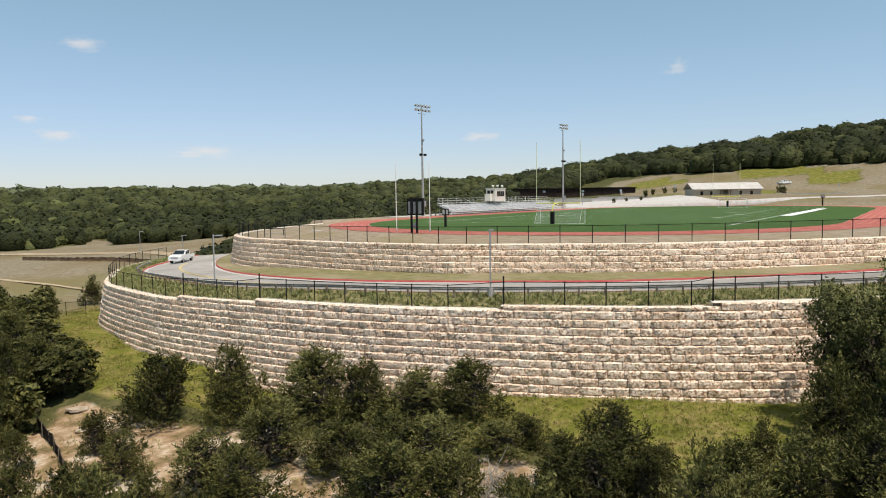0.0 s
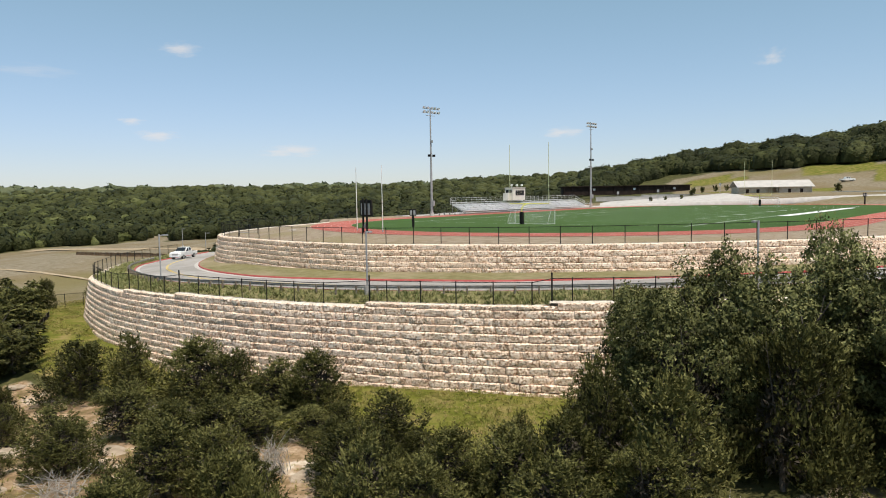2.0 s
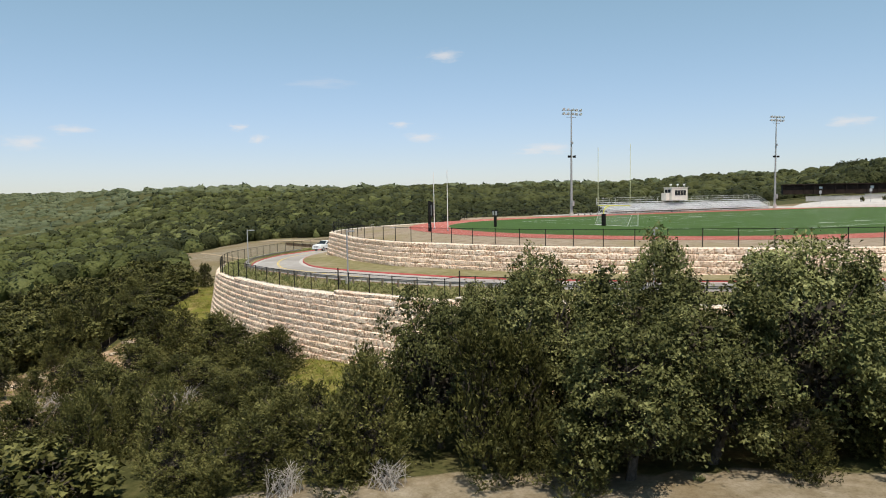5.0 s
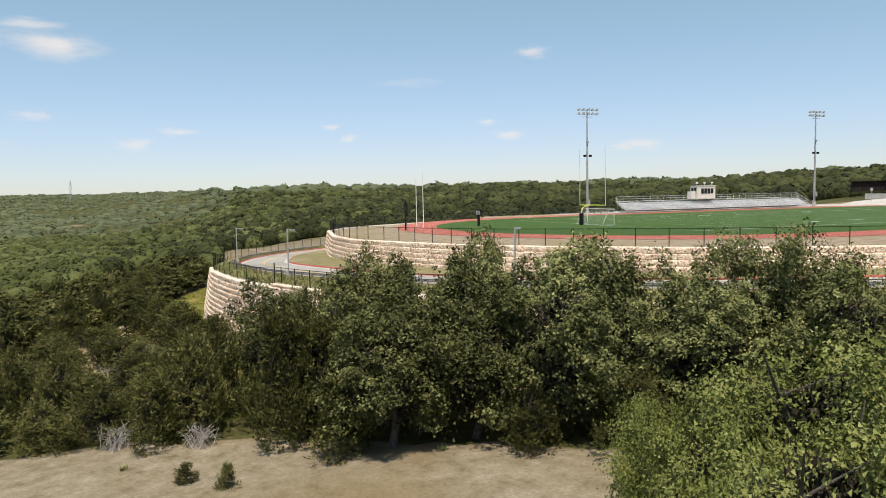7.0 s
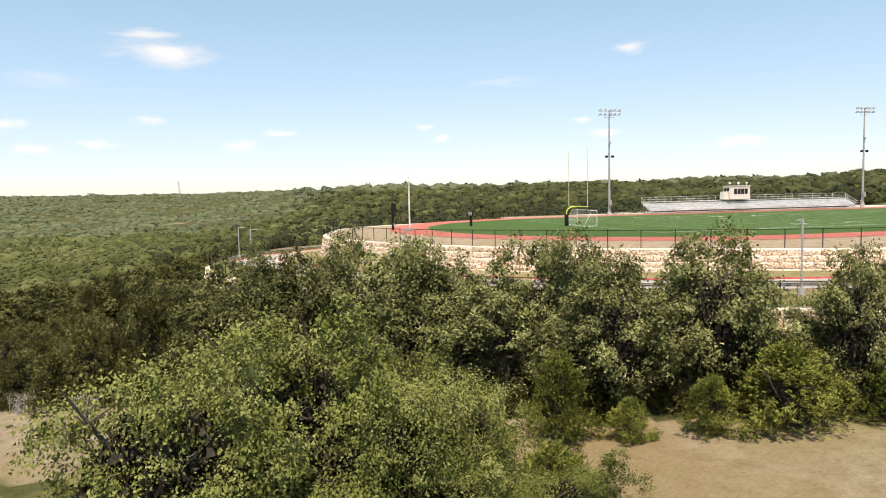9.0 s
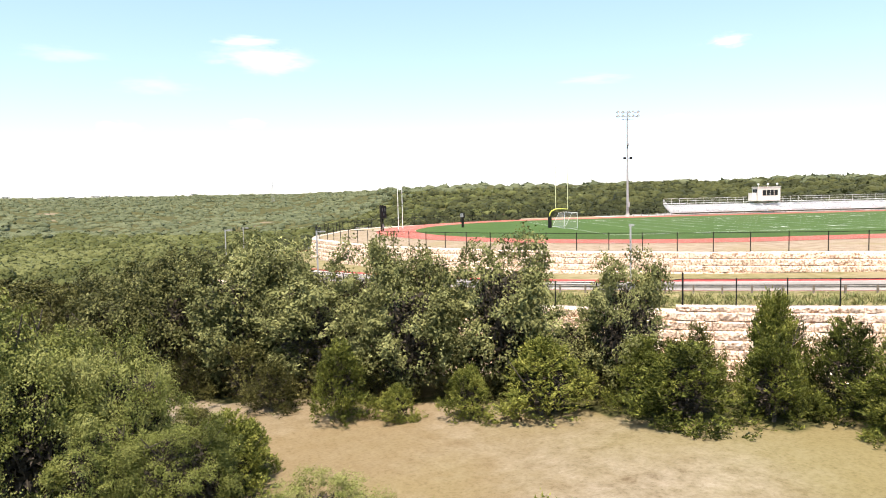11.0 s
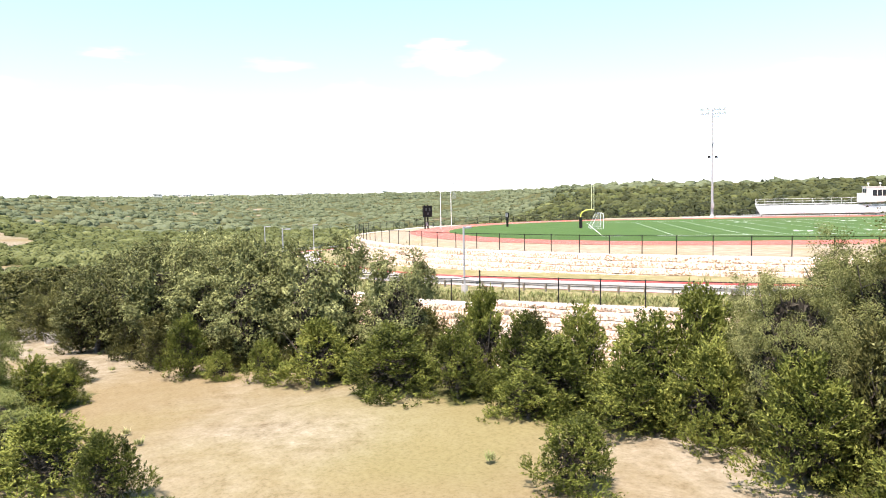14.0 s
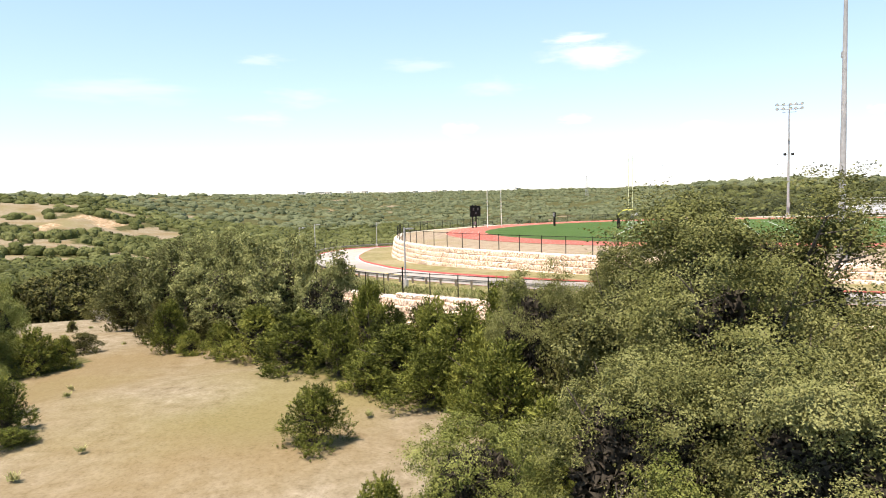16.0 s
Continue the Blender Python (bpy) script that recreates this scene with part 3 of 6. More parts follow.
def stone_wall(name, path, top, foot, label, stretch, depth=0.55, h=0.58, batter=0.1):
    """A retaining wall of coursed blocks; blocks inside the stretch are parts, the rest is joined."""
    rng = random.Random(len(name))
    wall = thing(name, label=label, category="retaining wall", kind="structure")
    variants = [block_variant(rng) for _ in range(10)]
    meshes = []
    for v, f in variants:
        me = pydata("block", v, f)
        me.materials.append(STONE)
        meshes.append(me)
    verts, faces, count = [], [], 0
    backing = []
    for c in range(-14, 10):
        s = rng.uniform(-1.0, 0)
        while s < path.length - 0.5:
            ln = rng.choice((0.8, 1.0, 1.2, 1.4, 1.7, 2.1)) * rng.uniform(0.9, 1.1)
            mid = min(max(s + ln / 2, 0.01), path.length - 0.01)
            p, w = path.at(mid), path.way(mid)
            base = (smooth_z(mid) if path is OUTER else top(mid)) + c * h
            t = top(mid)
            hi = min(base + h, t)
            out = np.array([w[1], -w[0]])
            if hi - base > 0.08 and base + h > foot(p[0] + out[0], p[1] + out[1], mid):
                up = (t - base) / h
                o = p + out * (batter * up + rng.uniform(-0.03, 0.03) - 0.4)
                k = rng.randrange(10)
                m = Matrix(((w[0] * ln, out[0] * depth, 0, o[0] - w[0] * ln / 2), (w[1] * ln, out[1] * depth, 0, o[1] - w[1] * ln / 2), (0, 0, hi - base, base), (0, 0, 0, 1)))
                if stretch[0] < mid < stretch[1] and count < 300:
                    ob = new("block", meshes[k])
                    ob.parent = wall
                    ob.matrix_world = m
                    count += 1
                else:
                    v, f = variants[k]
                    a = np.array(m)
                    n0 = sum(len(q) for q in verts)
                    verts.append(v @ a[:3, :3].T + a[:3, 3])
                    faces += [tuple(i + n0 for i in q) for q in f]
            s += ln
    me = pydata("joined_blocks", np.concatenate(verts), faces)
    j = mesh_part("joined_blocks", me, STONE_FAR, wall)
    j["kind"] = "stuff"
    # packed fill behind the joints
    n = 160
    vs = []
    for f in np.linspace(0, path.length - 0.05, n):
        p, w = path.at(f), path.way(f)
        out = np.array([w[1], -w[0]])
        for z, q in ((top(f) - 0.12, -0.15), (top(f) - 7.5, 0.75)):
            vs.append((*(p + out * (q + (0.1 if z < top(f) - 1 else 0))), z))
    me = pydata("backing", vs, [(2 * i, 2 * i + 1, 2 * i + 3, 2 * i + 2) for i in range(n - 1)])
    mesh_part("backing", me, EARTH, wall)
    vs = []
    marks = sorted([*np.arange(0.3, path.length - 0.3, 0.5), *[q + d for q in (STEPS if path is OUTER else ()) for d in (-0.004, 0.004)]])
    for f in marks:
        p, w = path.at(f), path.way(f)
        out = np.array([w[1], -w[0]])
        z = top(f) - 0.02
        for q, dz in ((0.1, -0.06), (0.04, 0.0), (-0.62, 0.02), (-0.7, -0.1)):
            vs.append((*(p + out * q), z + dz))
    n = len(vs) // 4
    me = pydata("coping", vs, [(4 * i + k, 4 * i + k + 1, 4 * i + k + 5, 4 * i + k + 4) for i in range(n - 1) for k in range(3)])
    if sum(p.normal.z for p in me.polygons) < 0:
        me.flip_normals()
    mesh_part("coping", me, COPING, wall, "pale smooth cap along the top course")
    return wall


stone_wall("retaining_wall_lower", OUTER, outer_top, lambda x, y, s: ground_z(x, y) - 0.3, "tall curved retaining wall of rough tan limestone blocks", (OUTER.nearest(0, 53), OUTER.nearest(28, 47.9)))
stone_wall("retaining_wall_upper", INNER, inner_top, lambda x, y, s: road_z(x) - 0.1, "low curved retaining wall of rough tan limestone blocks", (INNER.nearest(-12, 78), INNER.nearest(75, 84.5)))
# ---- trees ----


def unit(v):
    return v / np.linalg.norm(v, axis=1)[:, None]


def leafy(rng, height, radius, n_lobe, n_leaf, leaf, low=0.15, shape="oak"):
    """Crown of a tree as vertex and triangle arrays: boughs that carry twigs, twigs that carry small leaves."""
    rs = np.random.RandomState(rng.randrange(10 ** 6))
    a, phase = rs.uniform(0, 2 * math.pi, n_lobe), rs.uniform(0, 6)
    if shape == "juniper":
        k = rs.uniform(0, 1, n_lobe) ** 1.25
        rr = radius * (1.0 - k ** 1.7) ** 0.72 * np.sqrt(rs.uniform(0.25, 1, n_lobe)) * (0.8 + 0.2 * np.sin(3 * a + phase))
        z = height * (low + (0.86 - low) * k)
        cr = radius * rs.uniform(0.24, 0.38, n_lobe) * (1 - 0.3 * k)
        twigs = 14
    else:
        k = rs.uniform(0, 1, n_lobe) ** 0.95
        env = np.sin(math.pi * (0.2 + 0.72 * k)) ** 0.42
        rr = radius * env * np.sqrt(rs.uniform(0.3, 1.0, n_lobe)) * (0.78 + 0.16 * np.sin(3 * a + phase) + 0.1 * np.sin(5 * a - phase))
        z = height * (low + (0.9 - low) * k * (0.9 + 0.14 * np.sin(2 * a + phase)))
        cr = radius * rs.uniform(0.18, 0.32, n_lobe)
        twigs = 16
    C = np.c_[rr * np.cos(a), rr * np.sin(a), z]
    i = np.repeat(np.arange(n_lobe), twigs)
    out = np.c_[np.cos(a), np.sin(a), np.zeros(n_lobe)][i]
    d = unit(unit(rs.normal(size=(len(i), 3))) + 0.35 * out + np.array([0, 0, 0.08 if shape == "juniper" else 0.3]))
    T = C[i] + d * (cr[i] * rs.uniform(0.5, 1.12, len(i)))[:, None] * np.array([1, 1, 1.15 if shape == "juniper" else 0.8])
    tr = cr[i] * rs.uniform(0.2, 0.42, len(i))
    j = np.repeat(np.arange(len(i)), max(3, n_leaf // len(i)))
    m = len(j)
    w = rs.normal(size=(m, 3))
    if shape == "juniper":
        axis = unit(d + np.array([0, 0, 1.0]) + 0.25 * rs.normal(size=d.shape))
        pos = T[j] + axis[j] * (tr[j] * rs.uniform(-0.9, 1.6, m))[:, None] + w * (tr[j] * 0.34)[:, None]
        t = unit(axis[j] + 0.4 * rs.normal(size=(m, 3)))
        nrm = unit(0.8 * rs.normal(size=(m, 3)) + 0.8 * d[j] + np.array([0, 0, 0.5]))
        wide = 0.42
    else:
        pos = T[j] + w * (tr[j] * 0.62)[:, None] * np.array([1, 1, 0.72])
        nrm = unit(0.75 * rs.normal(size=(m, 3)) + 0.75 * d[j] + np.array([0, 0, 0.75]))
        t = unit(np.cross(nrm, rs.normal(size=(m, 3))))
        wide = 0.72
    b = unit(np.cross(nrm, t))
    sz = leaf * rs.uniform(0.55, 1.4, m)[:, None]
    v = np.stack([pos + t * sz * 1.25, pos - t * sz * 0.6 + b * sz * wide, pos - t * sz * 0.6 - b * sz * wide], axis=1).reshape(-1, 3)
    v[:, 2] = np.maximum(v[:, 2], 0.01 * height)
    return v, np.arange(len(v)).reshape(-1, 3)


def shade_twigs(rng, height, radius, n, low, shape):
    """Crossing bare twigs that fill the inside of a crown, added dark to stand in for its shade."""
    rs = np.random.RandomState(rng.randrange(10 ** 6))
    d = unit(rs.normal(size=(n, 3))) * (rs.uniform(0, 1, n) ** 0.42)[:, None]
    if shape == "juniper":
        pos = d * np.array([radius * 0.5, radius * 0.5, height * 0.36]) + np.array([0, 0, height * 0.41])
        pos[:, :2] *= (1.25 - pos[:, 2] / height)[:, None]
    else:
        pos = d * np.array([radius * 0.62, radius * 0.62, height * (0.74 - low) * 0.5]) + np.array([0, 0, height * (low + 0.7) * 0.5])
    a = unit(rs.normal(size=(n, 3)) + d)
    b = unit(np.cross(a, rs.normal(size=(n, 3))))
    q = radius * rs.uniform(0.02, 0.055, n)[:, None]
    v = np.stack([pos + a * q * 1.6, pos - a * q * 0.8 + b * q * 0.6, pos - a * q * 0.8 - b * q * 0.6], axis=1).reshape(-1, 3)
    v[:, 2] = np.maximum(v[:, 2], 0.01 * height)
    return v, np.arange(len(v)).reshape(-1, 3)


def fast_mesh(name, v, f):
    me = bpy.data.meshes.new(name)
    n, m = len(v), len(f)
    k = f.shape[1]
    me.vertices.add(n)
    me.vertices.foreach_set("co", v.astype(np.float32).ravel())
    me.loops.add(m * k)
    me.loops.foreach_set("vertex_index", f.astype(np.int32).ravel())
    me.polygons.add(m)
    me.polygons.foreach_set("loop_start", (np.arange(m) * k).astype(np.int32))
    me.update(calc_edges=True)
    return me


def foliage(name, dark, mid, light, scale=0.7, fleck=0.26):
    m, n, l, b = material(name, 0.6)
    g = n.new("ShaderNodeNewGeometry")
    oi = n.new("ShaderNodeObjectInfo")
    t = n.new("ShaderNodeTexNoise")
    t.inputs["Scale"].default_value, t.inputs["Detail"].default_value = scale, 3
    l.new(g.outputs["Position"], t.inputs["Vector"])
    a = n.new("ShaderNodeMath")
    a.operation = "MULTIPLY_ADD"
    a.inputs[1].default_value = fleck
    l.new(g.outputs["Random Per Island"], a.inputs[0])
    l.new(t.outputs["Fac"], a.inputs[2])
    c = n.new("ShaderNodeMath")
    c.operation = "MULTIPLY_ADD"
    c.inputs[1].default_value = 0.25
    l.new(oi.outputs["Random"], c.inputs[0])
    l.new(a.outputs[0], c.inputs[2])
    r = ramp(n, [(0.47 - 0.1 * (fleck < 0.2), dark), (0.77 - 0.1 * (fleck < 0.2), mid), (0.96 - 0.1 * (fleck < 0.2), light)])
    l.new(c.outputs[0], r.inputs["Fac"])
    l.new(r.outputs["Color"], b.inputs["Base Color"])
    tr = n.new("ShaderNodeBsdfTranslucent")
    l.new(r.outputs["Color"], tr.inputs["Color"])
    mx = n.new("ShaderNodeMixShader")
    mx.inputs["Fac"].default_value = 0.07
    l.new(b.outputs["BSDF"], mx.inputs[1]), l.new(tr.outputs["BSDF"], mx.inputs[2])
    l.new(mx.outputs["Shader"], n["Material Output"].inputs["Surface"])
    b.inputs["Specular IOR Level"].default_value = 0.12
    return m


OAK = foliage("oak_leaves", (0.066, 0.07, 0.023), (0.185, 0.194, 0.07), (0.34, 0.344, 0.145), 0.7, 0.2)
LIME = foliage("young_oak_leaves", (0.058, 0.068, 0.016), (0.138, 0.153, 0.036), (0.235, 0.246, 0.08), 0.7, 0.14)
OLIVE = foliage("olive_oak_leaves", (0.055, 0.058, 0.016), (0.122, 0.127, 0.038), (0.21, 0.212, 0.08), 0.7, 0.16)
# darker copy of OAK: shade on these trees is put into the leaf colour
SHADE_OAK = foliage("shaded_oak_leaves", (0.028, 0.029, 0.009), (0.082, 0.086, 0.027), (0.21, 0.21, 0.08), 0.7, 0.24)
JUNIPER = foliage("juniper_leaves", (0.025, 0.026, 0.008), (0.078, 0.077, 0.021), (0.168, 0.16, 0.054), 0.9, 0.24)
CEDAR = foliage("bright_juniper_leaves", (0.026, 0.032, 0.007), (0.097, 0.112, 0.02), (0.23, 0.24, 0.052), 0.9, 0.24)
# lit copy of WOODS: stronger light on the western side put into the colour
WOODS_MID = foliage("sunlit_west_leaves", (0.046, 0.052, 0.015), (0.08, 0.09, 0.026), (0.14, 0.15, 0.054), 0.03, 0.19)
# paler, greyer leaves: distance haze is put into the base colour
WOODS_FAR = foliage("hazed_ridge_leaves", (0.062, 0.074, 0.036), (0.094, 0.11, 0.055), (0.13, 0.145, 0.075), 0.012, 0.19)
# same woods with dimmer light put into the colour, for the northern side
WOODS = foliage("shaded_north_leaves", (0.02, 0.023, 0.008), (0.036, 0.041, 0.013), (0.078, 0.084, 0.028), 0.06, 0.18)


def leaf_relief(m, scale, depth):
    """Fine leaf relief on the closed far crowns."""
    n, l = m.node_tree.nodes, m.node_tree.links
    g, t, bp = n.new("ShaderNodeNewGeometry"), n.new("ShaderNodeTexNoise"), n.new("ShaderNodeBump")
    t.inputs["Scale"].default_value, t.inputs["Detail"].default_value = scale, 5
    bp.inputs["Strength"].default_value, bp.inputs["Distance"].default_value = 1.0, depth
    l.new(g.outputs["Position"], t.inputs["Vector"]), l.new(t.outputs["Fac"], bp.inputs["Height"])
    l.new(bp.outputs["Normal"], n["Principled BSDF"].inputs["Normal"])


leaf_relief(WOODS, 1.3, 0.9)
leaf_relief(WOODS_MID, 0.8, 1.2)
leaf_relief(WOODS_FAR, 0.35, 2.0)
BARK = noisy("grey_bark", [(0.3, (0.06, 0.05, 0.04)), (0.7, (0.16, 0.14, 0.115))], 6.0, 8, 0.95, 0.8, 30)


def limbs(rng, height, radius, n, thick):
    bm = bmesh.new()
    top = Vector((rng.uniform(-0.08, 0.08) * height, rng.uniform(-0.08, 0.08) * height, height * 0.42))
    base = Vector((0, 0, -0.5))
    mid = base.lerp(top, 0.5) + Vector((rng.uniform(-0.2, 0.2), rng.uniform(-0.2, 0.2), 0))
    tube(bm, base, mid, thick, thick * 0.8, 8)
    tube(bm, mid, top, thick * 0.8, thick * 0.6, 8)
    for i in range(n):
        a = 2 * math.pi * i / n + rng.uniform(-0.4, 0.4)
        st = mid.lerp(top, rng.uniform(0.0, 1.0))
        k = rng.uniform(0.4, 0.8)
        e = Vector((math.cos(a) * radius * k, math.sin(a) * radius * k, height * rng.uniform(0.45, 0.82)))
        j = st.lerp(e, 0.5) + Vector((0, 0, 0.12 * height * rng.uniform(-0.5, 0.5)))
        tube(bm, st, j, thick * 0.42, thick * 0.28, 6)
        tube(bm, j, e, thick * 0.28, thick * 0.08, 6)
        for _ in range(2):
            q = j.lerp(e, rng.uniform(0.2, 0.9))
            tube(bm, q, q + Vector((rng.uniform(-1, 1), rng.uniform(-1, 1), rng.uniform(0.2, 1.0))) * radius * 0.25, thick * 0.12, thick * 0.04, 5)
    return bm


# twig colour kept very dark: it carries the shade inside the crowns
SHADE_TWIG = noisy("crown_shade_twigs", [(0.3, (0.03, 0.025, 0.018)), (0.7, (0.07, 0.06, 0.045))], 3.0, 4, 0.95)
SIZE = {}


def tree_kind(name, seed, height, radius, n_clump, n_leaf, leaf, mat, low, shape, label, n_limb=7):
    rng = random.Random(seed)
    e = thing(name, (0, 0, 0), label=label, category="tree")
    part("trunk", limbs(rng, height, radius, n_limb, 0.03 * height if shape == "oak" else 0.022 * height), BARK, e)
    v, f = leafy(rng, height, radius, n_clump, n_leaf, leaf, low, shape)
    w, _ = shade_twigs(rng, height, radius, n_leaf // 10, low, shape)
    both = np.concatenate([v, w])
    me = fast_mesh("crown", both, np.arange(len(both)).reshape(-1, 3))
    me.polygons.foreach_set("material_index", np.r_[np.zeros(len(v) // 3, np.int32), np.ones(len(w) // 3, np.int32)])
    mesh_part("crown", me, [mat, SHADE_TWIG], e)
    SIZE[name, seed] = (np.percentile(v[:, 2], 99.3), np.percentile(np.hypot(v[:, 0], v[:, 1]), 94 if shape == "oak" else 96))
    e["seed"] = seed
    return e


def kinds(name, seeds, *rest):
    return [tree_kind(name, s, *rest) for s in seeds]


KINDS = {
    "oak": kinds("oak_tree", (11, 12, 13, 18), 8.0, 3.6, 64, 25000, 0.08, OAK, 0.15, "oak", "dense grey-green live oak with dark shaded limbs"),
    "olive": kinds("oak_tree", (16, 17), 12.0, 5.4, 70, 116000, 0.053, OLIVE, 0.1, "oak", "large olive green live oak beside the dry clearing", 10),
    # oak shape with the darkened leaves that carry its shade
    "dark": kinds("oak_tree", (14, 15), 8.0, 3.6, 64, 22000, 0.082, SHADE_OAK, 0.15, "oak", "dark green live oak standing among junipers"),
    "lime": kinds("oak_tree", (31, 32), 8.0, 4.0, 66, 68000, 0.048, LIME, 0.08, "oak", "bright green young oak with a full rounded crown"),
    "juniper": kinds("juniper_tree", (51, 52, 53), 5.0, 2.1, 56, 10500, 0.082, JUNIPER, 0.05, "juniper", "dark green bushy juniper reaching down to the grass", 4),
    "cedar": kinds("juniper_tree", (55, 56, 57), 5.0, 2.1, 60, 16000, 0.074, CEDAR, 0.04, "juniper", "bright green bushy juniper at the edge of the dry clearing", 4),
    "scrub": kinds("juniper_tree", (71, 72, 73, 74), 5.0, 2.6, 30, 3400, 0.18, JUNIPER, 0.1, "oak", "low dark green juniper in the dense scrub", 3),
}
used = set()


def plant(kind, x, y, top, width, i=0, z=None):
    """A tree of that kind with its top at that height and its crown that wide."""
    src = KINDS[kind][i % len(KINDS[kind])]
    hh, rr = SIZE[src.name.split(".")[0], src["seed"]]
    g = ground_z(x, y) if z is None else z
    rng = random.Random(round(x * 31 + y * 17))
    sx, sz = width / 2 / rr, max(top - g, 0.6) / hh
    m = pose(x, y, g, 0, 0, rng.uniform(0, 360)) @ Matrix.Diagonal((sx, sx * rng.uniform(0.92, 1.08), sz, 1))
    if src.name in used:
        ob = copy_thing(src, Matrix.Identity(4))
    else:
        ob = src
        used.add(src.name)
    ob.matrix_basis = m
    return ob


# kind, x, y, height of the top, width
FRONT = [("juniper", -21.6, 53.2, -7.5, 6.5), ("juniper", -15.8, 51.3, -6.4, 5.0), ("juniper", -9.2, 49.8, -6.4, 6.1), ("juniper", -5.9, 48.8, -7.1, 4.4), ("juniper", -1.9, 47.7, -7.5, 5.1), ("juniper", 1.6, 46.3, -6.5, 4.7),
         ("juniper", 4.7, 41.1, -8.7, 3.0), ("juniper", 8.9, 36.8, -6.7, 4.2), ("juniper", 6.1, 35.2, -7.8, 3.2), ("juniper", -10.4, 41.2, -7.7, 5.1), ("juniper", -13.4, 38.1, -8.3, 4.4), ("juniper", -6.1, 39.2, -8.2, 3.8),
         ("juniper", -3.2, 39.2, -8.1, 4.8), ("juniper", -0.6, 39.2, -8.0, 4.8), ("juniper", 3.0, 40.1, -8.7, 3.6), ("juniper", 10.8, 35.1, -8.5, 2.6), ("juniper", 16.5, 35.9, -7.4, 1.8)]
NEAR = [("juniper", -18.0, 32.6, -8.2, 4.4), ("juniper", -10.6, 35.0, -8.2, 4.2), ("juniper", -2.7, 32.2, -7.1, 4.8), ("juniper", 0.2, 32.2, -7.5, 4.2), ("juniper", 7.3, 33.2, -7.5, 4.1), ("juniper", 3.0, 29.8, -7.9, 3.5),
        ("juniper", 9.5, 32.2, -7.9, 2.9), ("juniper", 18, 25, -6.0, 4.5), ("juniper", 12, 27.5, -7.0, 4), ("juniper", 22, 26, -5.5, 4.5), ("juniper", 14.5, 23, -7.5, 4), ("juniper", 13.2, 31.2, -6.9, 3.8), ("juniper", 16.0, 30.2, -6.4, 4.4), ("juniper", 18.6, 29.8, -5.6, 4.2)]
LEFT = [("juniper", -49.8, 87.4, -6.1, 3.5), ("juniper", -50.8, 101, -6.4, 3.4), ("juniper", -40.6, 65.4, -5.7, 5.8), ("juniper", -35.0, 59.3, -6.7, 5.3), ("juniper", -34.6, 54.6, -6.5, 3.9),
        ("juniper", -33.0, 49.4, -7.2, 5.0), ("juniper", -23.4, 46.0, -9.6, 3.0), ("juniper", -19.6, 41.4, -9.4, 3.4), ("juniper", -15.4, 34.6, -9.4, 3.2), ("juniper", -4.6, 34.6, -8.6, 4.0), ("juniper", -2.6, 28.4, -8.6, 3.4), ("juniper", -27.6, 44.0, -10.2, 2.6), ("juniper", -21.2, 33.1, -8.4, 4.1)]
OAKS_A = [("dark", 25.0, 41.8, -0.8, 6.2), ("dark", 28.2, 40.2, 1.2, 7.0), ("oak", 35.7, 43.0, 2.4, 6.5), ("dark", 23.6, 38.3, -1.4, 5.0), ("juniper", 20.6, 31.8, -3.8, 4.4), ("juniper", 23.2, 28.1, -3.2, 5.4), ("juniper", 28.8, 30.7, -1.6, 6.0),
          ("juniper", 20.5, 36.5, -4.5, 4.4), ("dark", 24.9, 33.4, -0.6, 6.2), ("dark", 31.0, 36.0, 0.6, 7.0), ("dark", 36.2, 31.5, -0.6, 7.4), ("dark", 35.8, 36.5, 1.2, 7.5), ("juniper", 30.5, 31.8, -2.2, 5.5)]
OAKS_B = [("oak", 43.0, 42.0, 2.2, 7.5), ("oak", 44.0, 37.8, 1.7, 7.5), ("oak", 51.3, 44.2, 2.3, 6.5), ("oak", 55.4, 45.5, 2.7, 6.0), ("oak", 50.8, 40.8, 0.2, 7.0), ("oak", 61.7, 47.6, 2.8, 6.5), ("oak", 47.5, 40.5, 1.4, 6.0),
          ("dark", 39.5, 35.0, 0.4, 6.5), ("oak", 68.4, 51.0, 1.9, 4.6), ("oak", 57.5, 43.5, 1.4, 6.5), ("oak", 64.5, 51.0, -1.6, 4.4), ("juniper", 34, 30.0, -5.5, 3.5), ("juniper", 48.5, 36.5, -4.0, 4.5), ("juniper", 43.5, 34.5, -4.8, 3.6), ("juniper", 60.0, 46.0, -3.4, 4.6), ("juniper", 63.2, 48.6, -3.3, 4.2), ("juniper", 56.0, 42.6, -3.6, 4.6), ("juniper", 51.5, 40.0, -3.8, 4.6), ("juniper", 66.8, 50.4, -3.2, 4.0), ("juniper", 47.0, 38.6, -4.2, 4.4), ("juniper", 70.6, 52.0, -3.0, 3.8),
          ("juniper", 66.1, 54.2, -2.5, 3.6), ("juniper", 70.9, 54.6, -2.4, 3.2), ("juniper", 74.7, 57.7, -1.9, 3.4)]
